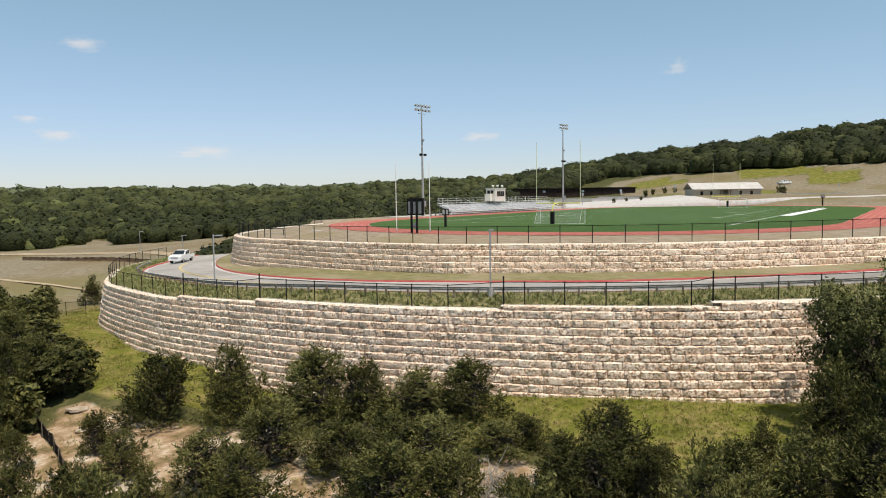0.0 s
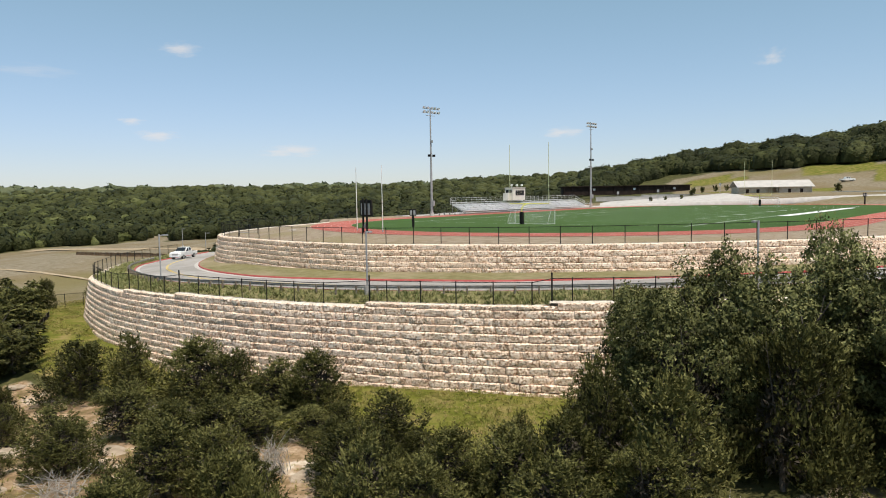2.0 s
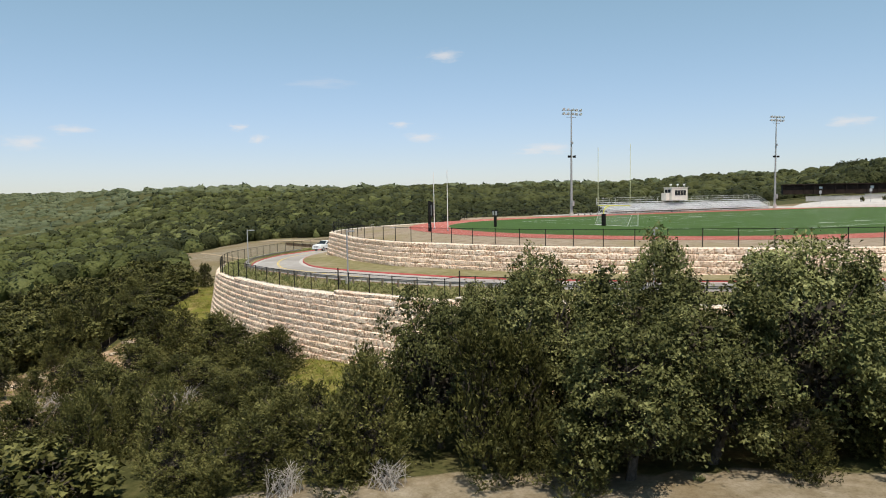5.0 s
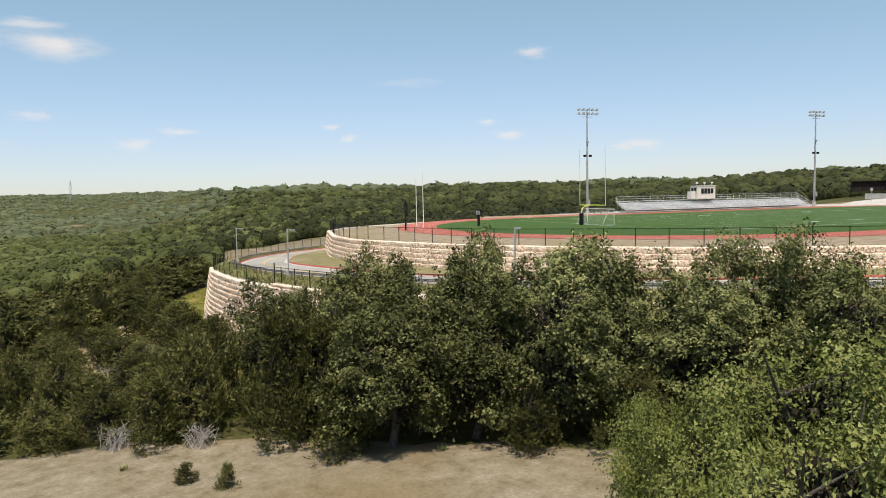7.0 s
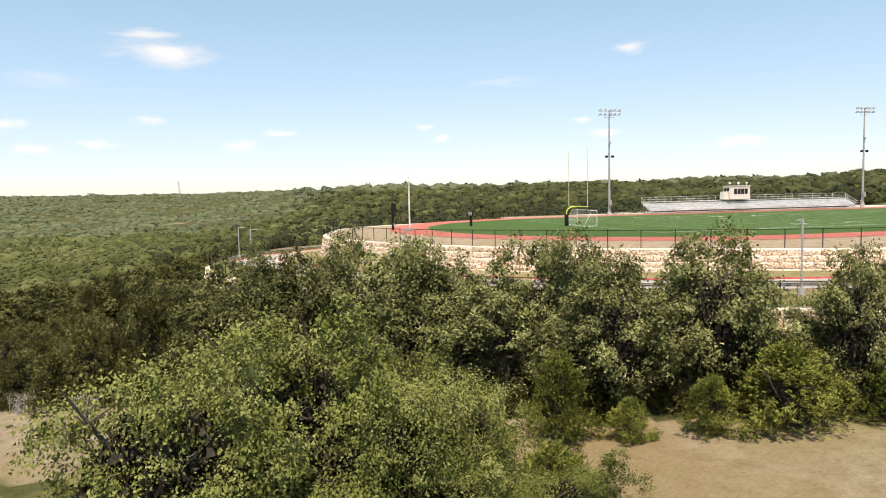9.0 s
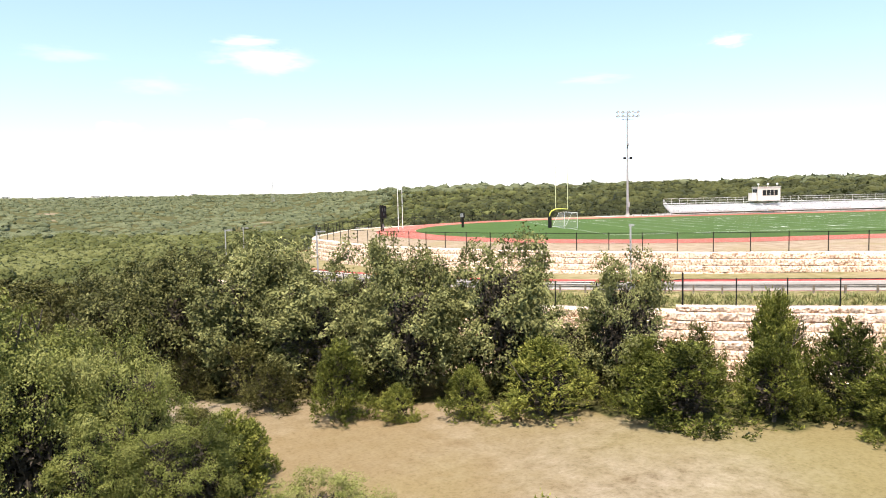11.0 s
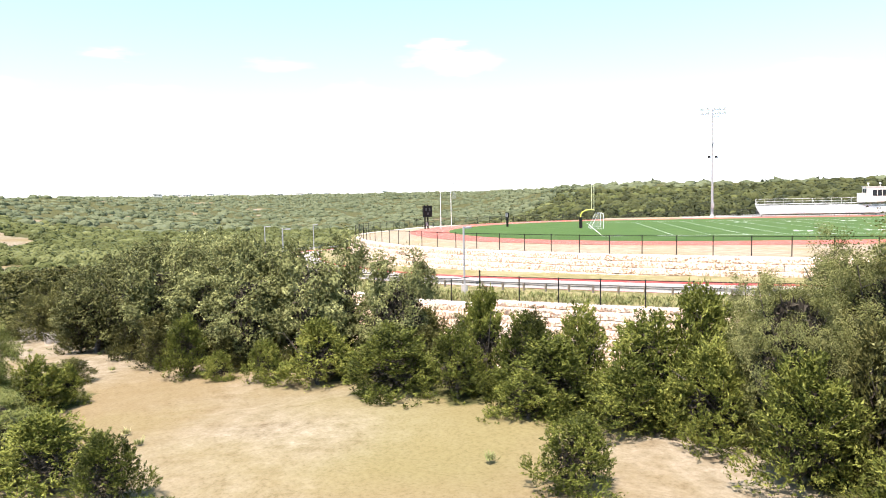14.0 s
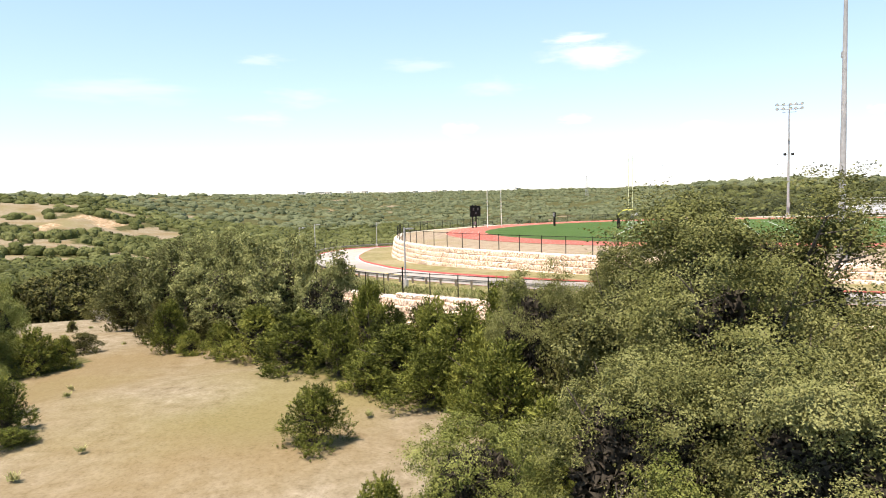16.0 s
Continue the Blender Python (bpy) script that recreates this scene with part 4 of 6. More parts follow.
EDGE = [("cedar", 60.0, 40.8, -5.7, 2.3), ("cedar", 57.0, 38.8, -3.4, 3.7), ("cedar", 66.0, 46.6, -3.1, 5.0), ("cedar", 73.0, 49.4, -2.8, 6.0), ("cedar", 76.2, 52.0, -2.5, 3.8), ("cedar", 75.1, 54.5, -0.6, 3.4),
        ("cedar", 78.4, 55.2, -1.7, 4.2), ("cedar", 80.7, 57.6, -1.1, 4.0), ("cedar", 81.2, 55.2, -2.6, 5.6), ("cedar", 81.8, 53.2, -4.0, 3.8), ("cedar", 85.2, 58.2, -1.0, 5.6), ("cedar", 86.5, 60.2, 0.3, 4.6),
        ("cedar", 86.2, 56.2, -3.0, 4.6), ("cedar", 91.2, 49.5, -3.2, 3.5), ("cedar", 89.4, 58.2, -1.6, 4.0), ("cedar", 94.5, 57.6, -1.2, 4.4), ("cedar", 63, 43.5, -4.6, 3.0), ("juniper", 52, 37, -5.0, 3.0), ("cedar", 70, 50, -3.0, 3.4)]
OAKS_C = [("olive", 92.6, 59.4, 2.2, 5.0), ("olive", 97.5, 67.2, 5.9, 12.0), ("olive", 93.6, 64.0, 3.0, 6.0), ("olive", 91.5, 65.5, 3.2, 6.5), ("olive", 104, 61.5, 4.0, 8.5), ("olive", 106.5, 57.2, 1.6, 6.0), ("cedar", 100.2, 57.0, -1.9, 4.6), ("cedar", 102.6, 58.2, -1.5, 4.0), ("dark", 99.5, 61.0, 1.6, 6.5),
          ("olive", 111.0, 60.0, 2.2, 6.0), ("lime", 104.0, 53.0, -1.2, 4.6), ("lime", 111, 54.8, -0.6, 4.5), ("juniper", 96.0, 60.2, 0.2, 4.6), ("cedar", 103.6, 50.0, -2.6, 2.4), ("olive", 110, 66, 4.4, 8.0), ("olive", 88.5, 62.5, 1.0, 5.0)]
LIMES = [("lime", 55.0, 22.6, -1.0, 5.4), ("lime", 59.3, 20.8, 1.9, 8.0), ("lime", 62.0, 25.0, -0.4, 5.6), ("lime", 59.4, 16.4, 1.3, 6.4), ("lime", 56.6, 18.8, -0.3, 5.4), ("lime", 57.8, 23.6, -0.5, 5.4), ("lime", 61.6, 21.6, 0.2, 6.4),
         ("lime", 64.0, 23.8, -2.4, 4.6), ("juniper", 55.2, 30.4, -5.7, 3.6), ("cedar", 63.4, 28.8, -3.8, 4.4), ("cedar", 61.8, 30.4, -4.8, 2.8), ("lime", 66.0, 25.8, -2.8, 4.2), ("lime", 73.6, 27.6, -3.4, 4.6), ("lime", 77.3, 28.8, -3.3, 3.8), ("cedar", 80.4, 30.9, -3.0, 4.8), ("cedar", 85.7, 34.2, -5.2, 2.8),
         ("cedar", 83.4, 33.0, -3.3, 3.4), ("juniper", 29.4, 23.0, -8.4, 1.3), ("juniper", 32.0, 23.6, -8.1, 1.3)]
for grove in (FRONT, NEAR, LEFT, OAKS_A, OAKS_B, EDGE, OAKS_C, LIMES):
    more, wide = grove is EDGE, 1.12 if grove in (EDGE, OAKS_B) else 1.2 if grove in (FRONT, NEAR) else 1.0
    for i, (k, x, y, top, w) in enumerate(grove):
        plant(k, x + 0.6 * more, y - 0.7 * more, top + 0.5 * more, w * wide, i)


def open_ground(x, y):
    """True where no wood grows."""
    if in_polygon(CLEARING, x, y) or in_polygon(MEADOW, x, y) or in_polygon(LAWN, x, y) or in_polygon(LAWN_LEFT, x, y) or in_polygon(ROCKY, x, y) or in_polygon(DIRT, x, y):
        return True
    d = np.array([x, y]) - C1
    a, l = d @ U, d @ N
    if -70 < a < 190 and -62 < l < 95 and l - 0.0 > -62:
        return True
    if ((OUTER.x - x) ** 2 + (OUTER.y - y) ** 2).min() < 20:
        return True
    q = np.array([x, y]) - np.array([40, 10])
    r, az = math.hypot(*q), math.degrees(math.atan2(q[0], q[1]))
    if -4 < az < 70 and 180 < r:
        rr = np.interp(az, RIDGE[:, 0], RIDGE[:, 2])
        return r < rr * np.interp(az, [-4, 8, 70], [0.5, 0.785, 0.785])
    return False


# dense scrub on the slope below the lower wall; BARE is cut to fit the camera's view of rocky soil and brush
BARE = [(-27, 40), (-36, 57), (-30, 58), (-18, 36), (-6, 33), (4, 28.5), (2, 24.5), (-8, 27.5), (-16, 30)]
rng = random.Random(5)
count = 0
for gx in np.arange(34, -92, -3.9):
    for gy in np.arange(8, 92, 3.9):
        x, y = gx + rng.uniform(-1.5, 1.5), gy + rng.uniform(-1.5, 1.5)
        if open_ground(x, y) or in_polygon(BARE, x, y) or (x > -26 and y > 28) or (x > 10 and y > 20) or (x > 12 and y < 20):
            continue
        if count < 290:
            g = ground_z(x, y)
            plant("juniper" if x > -16 and 21 < y < 30 else "scrub", x, y, g + rng.uniform(3.2, 5.6), rng.uniform(4.0, 6.4), count, g)
            count += 1


def crown_template(seed, seg, loose, size, radius, height):
    """A low lumpy crown, closed below its ragged leaf clumps."""
    rs = np.random.RandomState(seed)
    v, f = [], []
    for k, (q, h) in enumerate(((0.86, 0.06), (1.0, 0.42), (0.72, 0.76))):
        for i in range(seg):
            a = 2 * math.pi * (i + 0.5 * (k % 2)) / seg + rs.uniform(-0.2, 0.2)
            m = rs.uniform(0.78, 1.18)
            v.append((q * m * radius * math.cos(a), q * m * radius * math.sin(a), height * (h + rs.uniform(-0.05, 0.09) * (k > 0))))
    v.append((0.1 * radius, 0, 0.95 * height))
    for k in range(2):
        for i in range(seg):
            a, b, c, d = k * seg + i, k * seg + (i + 1) % seg, (k + 1) * seg + i, (k + 1) * seg + (i + 1) % seg
            f += [(a, b, c), (b, d, c)] if k % 2 == 0 else [(a, b, d), (a, d, c)]
    f += [(2 * seg + i, 2 * seg + (i + 1) % seg, 3 * seg) for i in range(seg)]
    d = unit(np.c_[rs.normal(size=(loose, 2)), np.abs(rs.normal(size=loose)) * 1.1])
    pos = d * rs.uniform(0.86, 1.12, loose)[:, None] * np.array([radius, radius, height * 0.56]) + np.array([0, 0, height * 0.4])
    nrm = unit(0.9 * d + rs.normal(scale=0.35, size=d.shape) + np.array([0, 0, 0.3]))
    t = unit(np.cross(nrm, rs.normal(size=d.shape)))
    b = np.cross(nrm, t)
    s = size * rs.uniform(0.6, 1.4, loose)[:, None]
    w = np.stack([pos + t * s, pos - t * s * 0.6 + b * s * 0.85, pos - t * s * 0.6 - b * s * 0.85], axis=1).reshape(-1, 3)
    n = len(v)
    return np.concatenate([np.array(v), w]), np.concatenate([np.array(f), np.arange(3 * loose).reshape(-1, 3) + n])


def woods(name, r0, r1, want, seg, loose, size, radius, height, seed, az0=-150, az1=62, mat=None, spread=(0.75, 1.2), blend=0):
    """Far woods as one mass of crowns between two distances from the middle of the walk."""
    rs = np.random.RandomState(seed)
    temps = [crown_template(seed + k, seg, loose, size, radius, height) for k in range(7)]
    out, tri, tries, made, base = [], [], 0, 0, 0
    while made < want and tries < want * 5:
        tries += 1
        az = rs.uniform(az0, az1)
        r = math.sqrt(rs.uniform(r0 ** 2, r1 ** 2))
        x, y = 40 + r * math.sin(radians(az)), 10 + r * math.cos(radians(az))
        if r > 1.04 * np.interp(az, RIDGE[:, 0], RIDGE[:, 2]) or open_ground(x, y) or (x > -92 and x < 190 and y < 95 and y > -60):
            continue
        if sparse(x, y) > rs.uniform(0.1, 1.02):
            continue
        # share of lightened leaves grows westward, standing in for stronger light
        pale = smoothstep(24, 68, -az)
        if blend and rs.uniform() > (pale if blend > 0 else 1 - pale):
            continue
        k = rs.uniform(*spread)
        a = rs.uniform(0, 6.28)
        v, f = temps[rs.randint(7)]
        v = v * np.array([k, k, k * rs.uniform(0.75, 1.25)])
        c, s = math.cos(a), math.sin(a)
        out.append(np.c_[v[:, 0] * c - v[:, 1] * s + x, v[:, 0] * s + v[:, 1] * c + y, v[:, 2] + ground_z(x, y) - min(0.006 * max(r - 300, 0), 3.0)])
        tri.append(f + base)
        base += len(v)
        made += 1
    v = np.concatenate(out)
    ob = mesh_part(name, fast_mesh(name, v, np.concatenate(tri)), mat or WOODS)
    return tagged(ob, "dense dark green oak and juniper woods on the hills", "woods", kind="stuff")


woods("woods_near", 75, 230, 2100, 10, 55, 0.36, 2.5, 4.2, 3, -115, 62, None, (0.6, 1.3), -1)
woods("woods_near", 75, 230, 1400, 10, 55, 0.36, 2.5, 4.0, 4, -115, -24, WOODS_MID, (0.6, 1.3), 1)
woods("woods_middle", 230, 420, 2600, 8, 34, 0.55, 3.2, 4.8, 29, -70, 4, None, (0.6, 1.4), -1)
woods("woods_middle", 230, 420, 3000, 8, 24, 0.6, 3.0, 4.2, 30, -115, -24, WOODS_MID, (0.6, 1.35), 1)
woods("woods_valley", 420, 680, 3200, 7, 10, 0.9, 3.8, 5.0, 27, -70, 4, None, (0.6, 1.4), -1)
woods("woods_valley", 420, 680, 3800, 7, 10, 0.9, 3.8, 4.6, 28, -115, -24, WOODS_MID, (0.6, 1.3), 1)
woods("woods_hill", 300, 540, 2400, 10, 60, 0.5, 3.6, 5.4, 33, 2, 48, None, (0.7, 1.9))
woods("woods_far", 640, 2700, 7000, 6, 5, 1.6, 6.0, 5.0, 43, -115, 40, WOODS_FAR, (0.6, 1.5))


def tufts(name, places, mat, label, h0, h1, blades, seed):
    """Grass and weeds as one mass of thin blades."""
    rs = np.random.RandomState(seed)
    p = np.repeat(np.array(places), blades, axis=0)
    n = len(p)
    a = rs.uniform(0, 6.28, n)
    h = rs.uniform(h0, h1, n)
    base = p + np.c_[rs.normal(scale=0.09, size=(n, 2)), np.zeros(n)]
    lean = np.c_[np.cos(a), np.sin(a), np.zeros(n)] * (h * rs.uniform(0.3, 1.3, n))[:, None]
    side = np.c_[-np.sin(a), np.cos(a), np.zeros(n)] * (0.02 + 0.05 * h)[:, None]
    v = np.stack([base - side, base + side, base + lean + np.c_[np.zeros((n, 2)), h]], axis=1).reshape(-1, 3)
    ob = mesh_part(name, fast_mesh(name, v, np.arange(3 * n).reshape(-1, 3)), mat)
    return tagged(ob, label, "grass", kind="stuff")


GREEN_GRASS = foliage("green_grass", (0.12, 0.13, 0.022), (0.2, 0.19, 0.045), (0.33, 0.27, 0.11))
WEEDS = foliage("verge_weed_leaves", (0.15, 0.175, 0.06), (0.28, 0.27, 0.11), (0.46, 0.39, 0.22))
rng = random.Random(77)


def scatter(poly, n, thin=0.0):
    xs, ys = [q[0] for q in poly], [q[1] for q in poly]
    out = []
    while len(out) < n:
        x, y = rng.uniform(min(xs), max(xs)), rng.uniform(min(ys), max(ys))
        if in_polygon(poly, x, y) and noise.noise((x / 4, y / 4, 9.0)) > thin - rng.uniform(0, 0.5):
            out.append((x, y, ground_z(x, y) + 0.1))
    return out


tufts("dry_grass", scatter(CLEARING, 16), WEEDS, "scattered yellow-green weeds in the dry clearing", 0.12, 0.35, 60, 1)
tufts("lawn_grass", scatter(LAWN, 3200) + scatter(LAWN_LEFT, 3200) + scatter(ROCKY, 900, 0.2), GREEN_GRASS, "rough green and tan grass below the lower wall", 0.06, 0.2, 9, 2)
weeds = []
for _ in range(5200):
    s = rng.uniform(0, OUTER.length - 2)
    p, w = OUTER.at(s), OUTER.way(s)
    k = rng.uniform(0.5, 4.0)
    q = p + np.array([-w[1], w[0]]) * k
    d = KERB.at(KERB.nearest(*q))
    t = math.hypot(*(d - q))
    if t > 0.4 and (d - q) @ np.array([-w[1], w[0]]) > 0:
        z0, z1 = outer_top(s) - 0.12, road_z(q[0]) + 0.14
        weeds.append((q[0], q[1], z0 + (z1 - z0) * k / (k + t)))
tufts("verge_weeds", weeds, WEEDS, "tall weeds and grass between guardrail and fence", 0.1, 0.46, 9, 3)
# ---- fences, guardrail and lamps ----
MESH_WIRE, _n, _l, _b = material("black_chain_link", 0.6)
_b.inputs["Base Color"].default_value = (0.012, 0.012, 0.012, 1)
_t, _x = _n.new("ShaderNodeBsdfTransparent"), _n.new("ShaderNodeMixShader")
_x.inputs["Fac"].default_value = 0.13
_l.new(_t.outputs["BSDF"], _x.inputs[1]), _l.new(_b.outputs["BSDF"], _x.inputs[2]), _l.new(_x.outputs["Shader"], _n["Material Output"].inputs["Surface"])


def post_mesh(r, h, seg=8):
    bm = bmesh.new()
    tube(bm, (0, 0, -0.25), (0, 0, h), r, r, seg)
    bmesh.ops.create_uvsphere(bm, u_segments=seg, v_segments=4, radius=r * 1.25, matrix=Matrix.Translation((0, 0, h)))
    me = bpy.data.meshes.new("post")
    bm.to_mesh(me)
    bm.free()
    me.materials.append(BLACK)
    return me


POST = post_mesh(0.042, 1.8)
TALL_POST = post_mesh(0.058, 2.15)


def fence(name, path, s0, s1, top, off, spacing, label, tall=()):
    """Chain-link fence along a plan curve: posts, top rail, wire."""
    e = thing(name, label=label, category="fence")
    n = max(2, round((s1 - s0) / spacing))
    line = []
    marks = sorted([q for q in np.linspace(s0, s1, n + 1) if all(abs(q - k) > 1.3 for k in tall)] + [q + 0.15 for q in tall if s0 < q < s1])
    for s in marks:
        w = path.way(s)
        p = path.at(s) + np.array([-w[1], w[0]]) * off
        z = top(s) - 0.1
        is_tall = any(abs(s - q - 0.15) < 1e-6 for q in tall)
        ob = new("post", TALL_POST if is_tall else POST)
        ob.parent = e
        ob.location = (p[0], p[1], z)
        line.append((p[0], p[1], z + 0.03))
    bm, low = bmesh.new(), bmesh.new()
    for a, b in zip(line, line[1:]):
        tube(bm, (a[0], a[1], a[2] + 1.74), (b[0], b[1], b[2] + 1.74), 0.028, None, 6, False)
        tube(low, (a[0], a[1], a[2] + 0.08), (b[0], b[1], b[2] + 0.08), 0.01, None, 4, False)
    part("top_rail", bm, BLACK, e)
    part("bottom_wire", low, BLACK, e)
    vs = [(x, y, z + h) for x, y, z in line for h in (0.06, 1.73)]
    me = pydata("wire_mesh", vs, [(2 * i, 2 * i + 2, 2 * i + 3, 2 * i + 1) for i in range(len(line) - 1)])
    mesh_part("wire_mesh", me, MESH_WIRE, e)
    return e


fence("fence", OUTER, 1.0, OUTER.length - 1, outer_top, 0.35, 2.92, "black chain-link fence along the top of the lower wall", STEPS)
fence("fence", INNER, 1.0, INNER.length - 1, inner_top, 0.35, 3.05, "black chain-link fence along the top of the upper wall")
BACKLINE = Path([(-24, 140), (-15, 158), (-6, 172), (4, 186)])
fence("fence", BACKLINE, 0.3, BACKLINE.length - 0.5, lambda s: -0.55 + 0.008 * s, 0.35, 3.0, "black chain-link fence behind the running track")

GREY_WOOD = noisy("weathered_timber", [(0.3, (0.16, 0.13, 0.1)), (0.7, (0.27, 0.23, 0.19))], 5, 6, 0.9)
RAIL_STEEL = noisy("dull_guardrail_steel", [(0.3, (0.2, 0.19, 0.175)), (0.7, (0.34, 0.325, 0.3))], 2, 6, 0.7, metal=0.0, coord="World")


def guardrail():
    e = thing("guardrail", label="grey steel guardrail on short timber posts", category="guardrail")
    bm = box(bmesh.new(), -0.06, 0.06, -0.08, 0.08, -0.5, 0.52, 0.01)
    me = bpy.data.meshes.new("post")
    bm.to_mesh(me)
    bm.free()
    me.materials.append(GREY_WOOD)
    s0, s1 = KERB.nearest(-45, 108), KERB.nearest(91, 85)
    prof = [(0.0, 0.3), (0.06, 0.38), (0.06, 0.395), (0.0, 0.425), (0.06, 0.51), (0.06, 0.525), (0.0, 0.555)]
    rows = [[] for _ in prof]
    for s in np.arange(s0, s1, 1.905):
        p, w = KERB.at(s), KERB.way(s)
        out = np.array([w[1], -w[0]])
        q = p + out * 0.95
        z = road_z(q[0]) + 0.12
        ob = new("post", me)
        ob.parent = e
        ob.matrix_world = pose(q[0], q[1], z, 0, 0, math.degrees(math.atan2(w[1], w[0])))
        for row_, (d, h) in zip(rows, prof):
            r = p + out * (0.82 - d)
            row_.append((r[0], r[1], z + h))
    n = len(rows[0])
    me2 = pydata("beam", [v for r in rows for v in r], [(k * n + i, k * n + i + 1, (k + 1) * n + i + 1, (k + 1) * n + i) for k in range(len(prof) - 1) for i in range(n - 1)])
    ob = mesh_part("beam", me2, RAIL_STEEL, e, "dull ribbed steel beam")
    md = ob.modifiers.new("thick", "SOLIDIFY")
    md.thickness = 0.012


guardrail()


def street_lamp(x, y, z, turn, h=5.2):
    e = thing("street_lamp", (x, y, z), turn, "slim grey steel lamp with a flat head on a short arm", "street lamp", "lamps along the road")
    part("base", tube(bmesh.new(), (0, 0, -0.3), (0, 0, 0.6), 0.26, None, 14), CONCRETE, e, "pale concrete base")
    bm = bmesh.new()
    box(bm, -0.06, 0.06, -0.06, 0.06, 0.6, h, 0.012)
    box(bm, -0.14, 0.14, -0.14, 0.14, 0.6, 0.64)
    part("pole", bm, METAL, e)
    part("arm", box(bmesh.new(), 0.05, 0.35, -0.03, 0.03, h - 0.16, h - 0.09), METAL, e)
    part("head", box(bmesh.new(), 0.3, 0.95, -0.17, 0.17, h - 0.2, h - 0.06, 0.03), METAL, e, "flat grey lamp head")
    return e


for lx, ly in ((-22.6, 69.0), (3.6, 54.6), (33.7, 50.8), (63.4, 58.6)):
    s = KERB.nearest(lx, ly)
    w = KERB.way(s)
    street_lamp(lx, ly, road_z(lx) + 0.02, math.degrees(math.atan2(w[0], -w[1])))
for lx, ly, lz in ((-55, 148, -8.3), (-82, 190, -9.2)):
    street_lamp(lx, ly, lz, 0.0, 5.4)

# centre line of the road
cl = thing("road_marking", label="worn double yellow centre line on the road", category="road marking", kind="structure")
for o in (0.1, -0.1):
    rows = []
    for f in FR:
        a, b = CURB.at(f * CURB.length), KERB.at(f * KERB.length)
        rows.append((a + b) / 2)
    rows = np.array(rows)
    for d in (0.05,):
        t = np.gradient(rows, axis=0)
        t /= np.linalg.norm(t, axis=1)[:, None]
        nn = np.c_[-t[:, 1], t[:, 0]]
        v = [(*(p + q * (o + e2)), road_z((p + q * o)[0]) + 0.008) for e2 in (-d, d) for p, q in zip(rows, nn)]
        me = pydata("stripe", v, [(i, i + 1, NS + i + 1, NS + i) for i in range(NS - 1)])
        if me.polygons[0].normal.z < 0:
            me.flip_normals()
        mesh_part("stripe", me, YELLOW_PAINT, cl)

# ---- the field's fittings ----


def football_goal(a, side):
    p = field(a, 0)
    turn = math.degrees(math.atan2(U[1], U[0])) + (180 if side < 0 else 0)
    e = thing("football_goal", p, turn, "yellow football goal with a black padded base", "goal", "football goals")
    bm = bmesh.new()
    box(bm, -0.26, 0.26, -0.26, 0.26, 0.0, 1.85, 0.06)
    part("pad", bm, BLACK, e, "black foam pad")
    bm = bmesh.new()
    pts = [(0, 0, 1.8), (0, 0, 2.1)] + [(1.4 - 1.4 * math.cos(k), 0, 2.1 + 0.95 * math.sin(k)) for k in np.linspace(0.2, math.pi / 2, 8)] + [(1.98, 0, 3.05)]
    for q, r in zip(pts, pts[1:]):
        tube(bm, q, r, 0.085, None, 10)
    part("gooseneck", bm, GOAL_YELLOW, e)
    part("crossbar", tube(bmesh.new(), (1.98, -3.555, 3.05), (1.98, 3.555, 3.05), 0.07), GOAL_YELLOW, e)
    for s in (-1, 1):
        part("upright", tube(bmesh.new(), (1.98, s * 3.555, 3.0), (1.98, s * 3.555, 12.2), 0.045, 0.04), GOAL_PALE, e, "pale yellow upright")
    return e


football_goal(A0 - 1.98, 1)
football_goal(A0 + 120 * YARD + 1.98, -1)
NET, _n, _l, _b = material("white_net", 0.9)
_b.inputs["Base Color"].default_value = (0.8, 0.8, 0.8, 1)
_t, _x = _n.new("ShaderNodeBsdfTransparent"), _n.new("ShaderNodeMixShader")
_x.inputs["Fac"].default_value = 0.06
_l.new(_t.outputs["BSDF"], _x.inputs[1]), _l.new(_b.outputs["BSDF"], _x.inputs[2]), _l.new(_x.outputs["Shader"], _n["Material Output"].inputs["Surface"])


def soccer_goal(a, l, turn_off=0.0):
    e = thing("soccer_goal", field(a, l), math.degrees(math.atan2(U[1], U[0])) + turn_off, "white tubular soccer goal with a pale net", "goal", "soccer goals")
    bm = bmesh.new()
    for s in (-1, 1):
        tube(bm, (0, s * 3.66, 0), (0, s * 3.66, 2.44), 0.035)
    tube(bm, (0, -3.72, 2.44), (0, 3.72, 2.44), 0.035)
    part("frame", bm, ALU, e)
    bm = bmesh.new()
    for s in (-1, 1):
        tube(bm, (0, s * 3.66, 2.44), (-0.9, s * 3.66, 2.4), 0.018)
        tube(bm, (-0.9, s * 3.66, 2.4), (-2.1, s * 3.66, 0.03), 0.018)
        tube(bm, (0, s * 3.66, 0.03), (-2.1, s * 3.66, 0.03), 0.018)
    tube(bm, (-2.1, -3.66, 0.03), (-2.1, 3.66, 0.03), 0.018)
    part("stay", bm, ALU, e)
    bm = bmesh.new()
    q = [[bm.verts.new((x, s * 3.64, z)) for x, z in ((0, 2.42), (-0.9, 2.38), (-2.08, 0.04), (0, 0.04))] for s in (-1, 1)]
    bm.faces.new(q[0]), bm.faces.new(q[1][::-1])
    for i in (0, 1):
        bm.faces.new((q[0][i], q[0][i + 1], q[1][i + 1], q[1][i]))
    part("net", bm, NET, e, "pale net")
    return e


soccer_goal(A0 + 1.5, 0.0)
soccer_goal(A0 + 120 * YARD - 1.5, 2.0, 180)


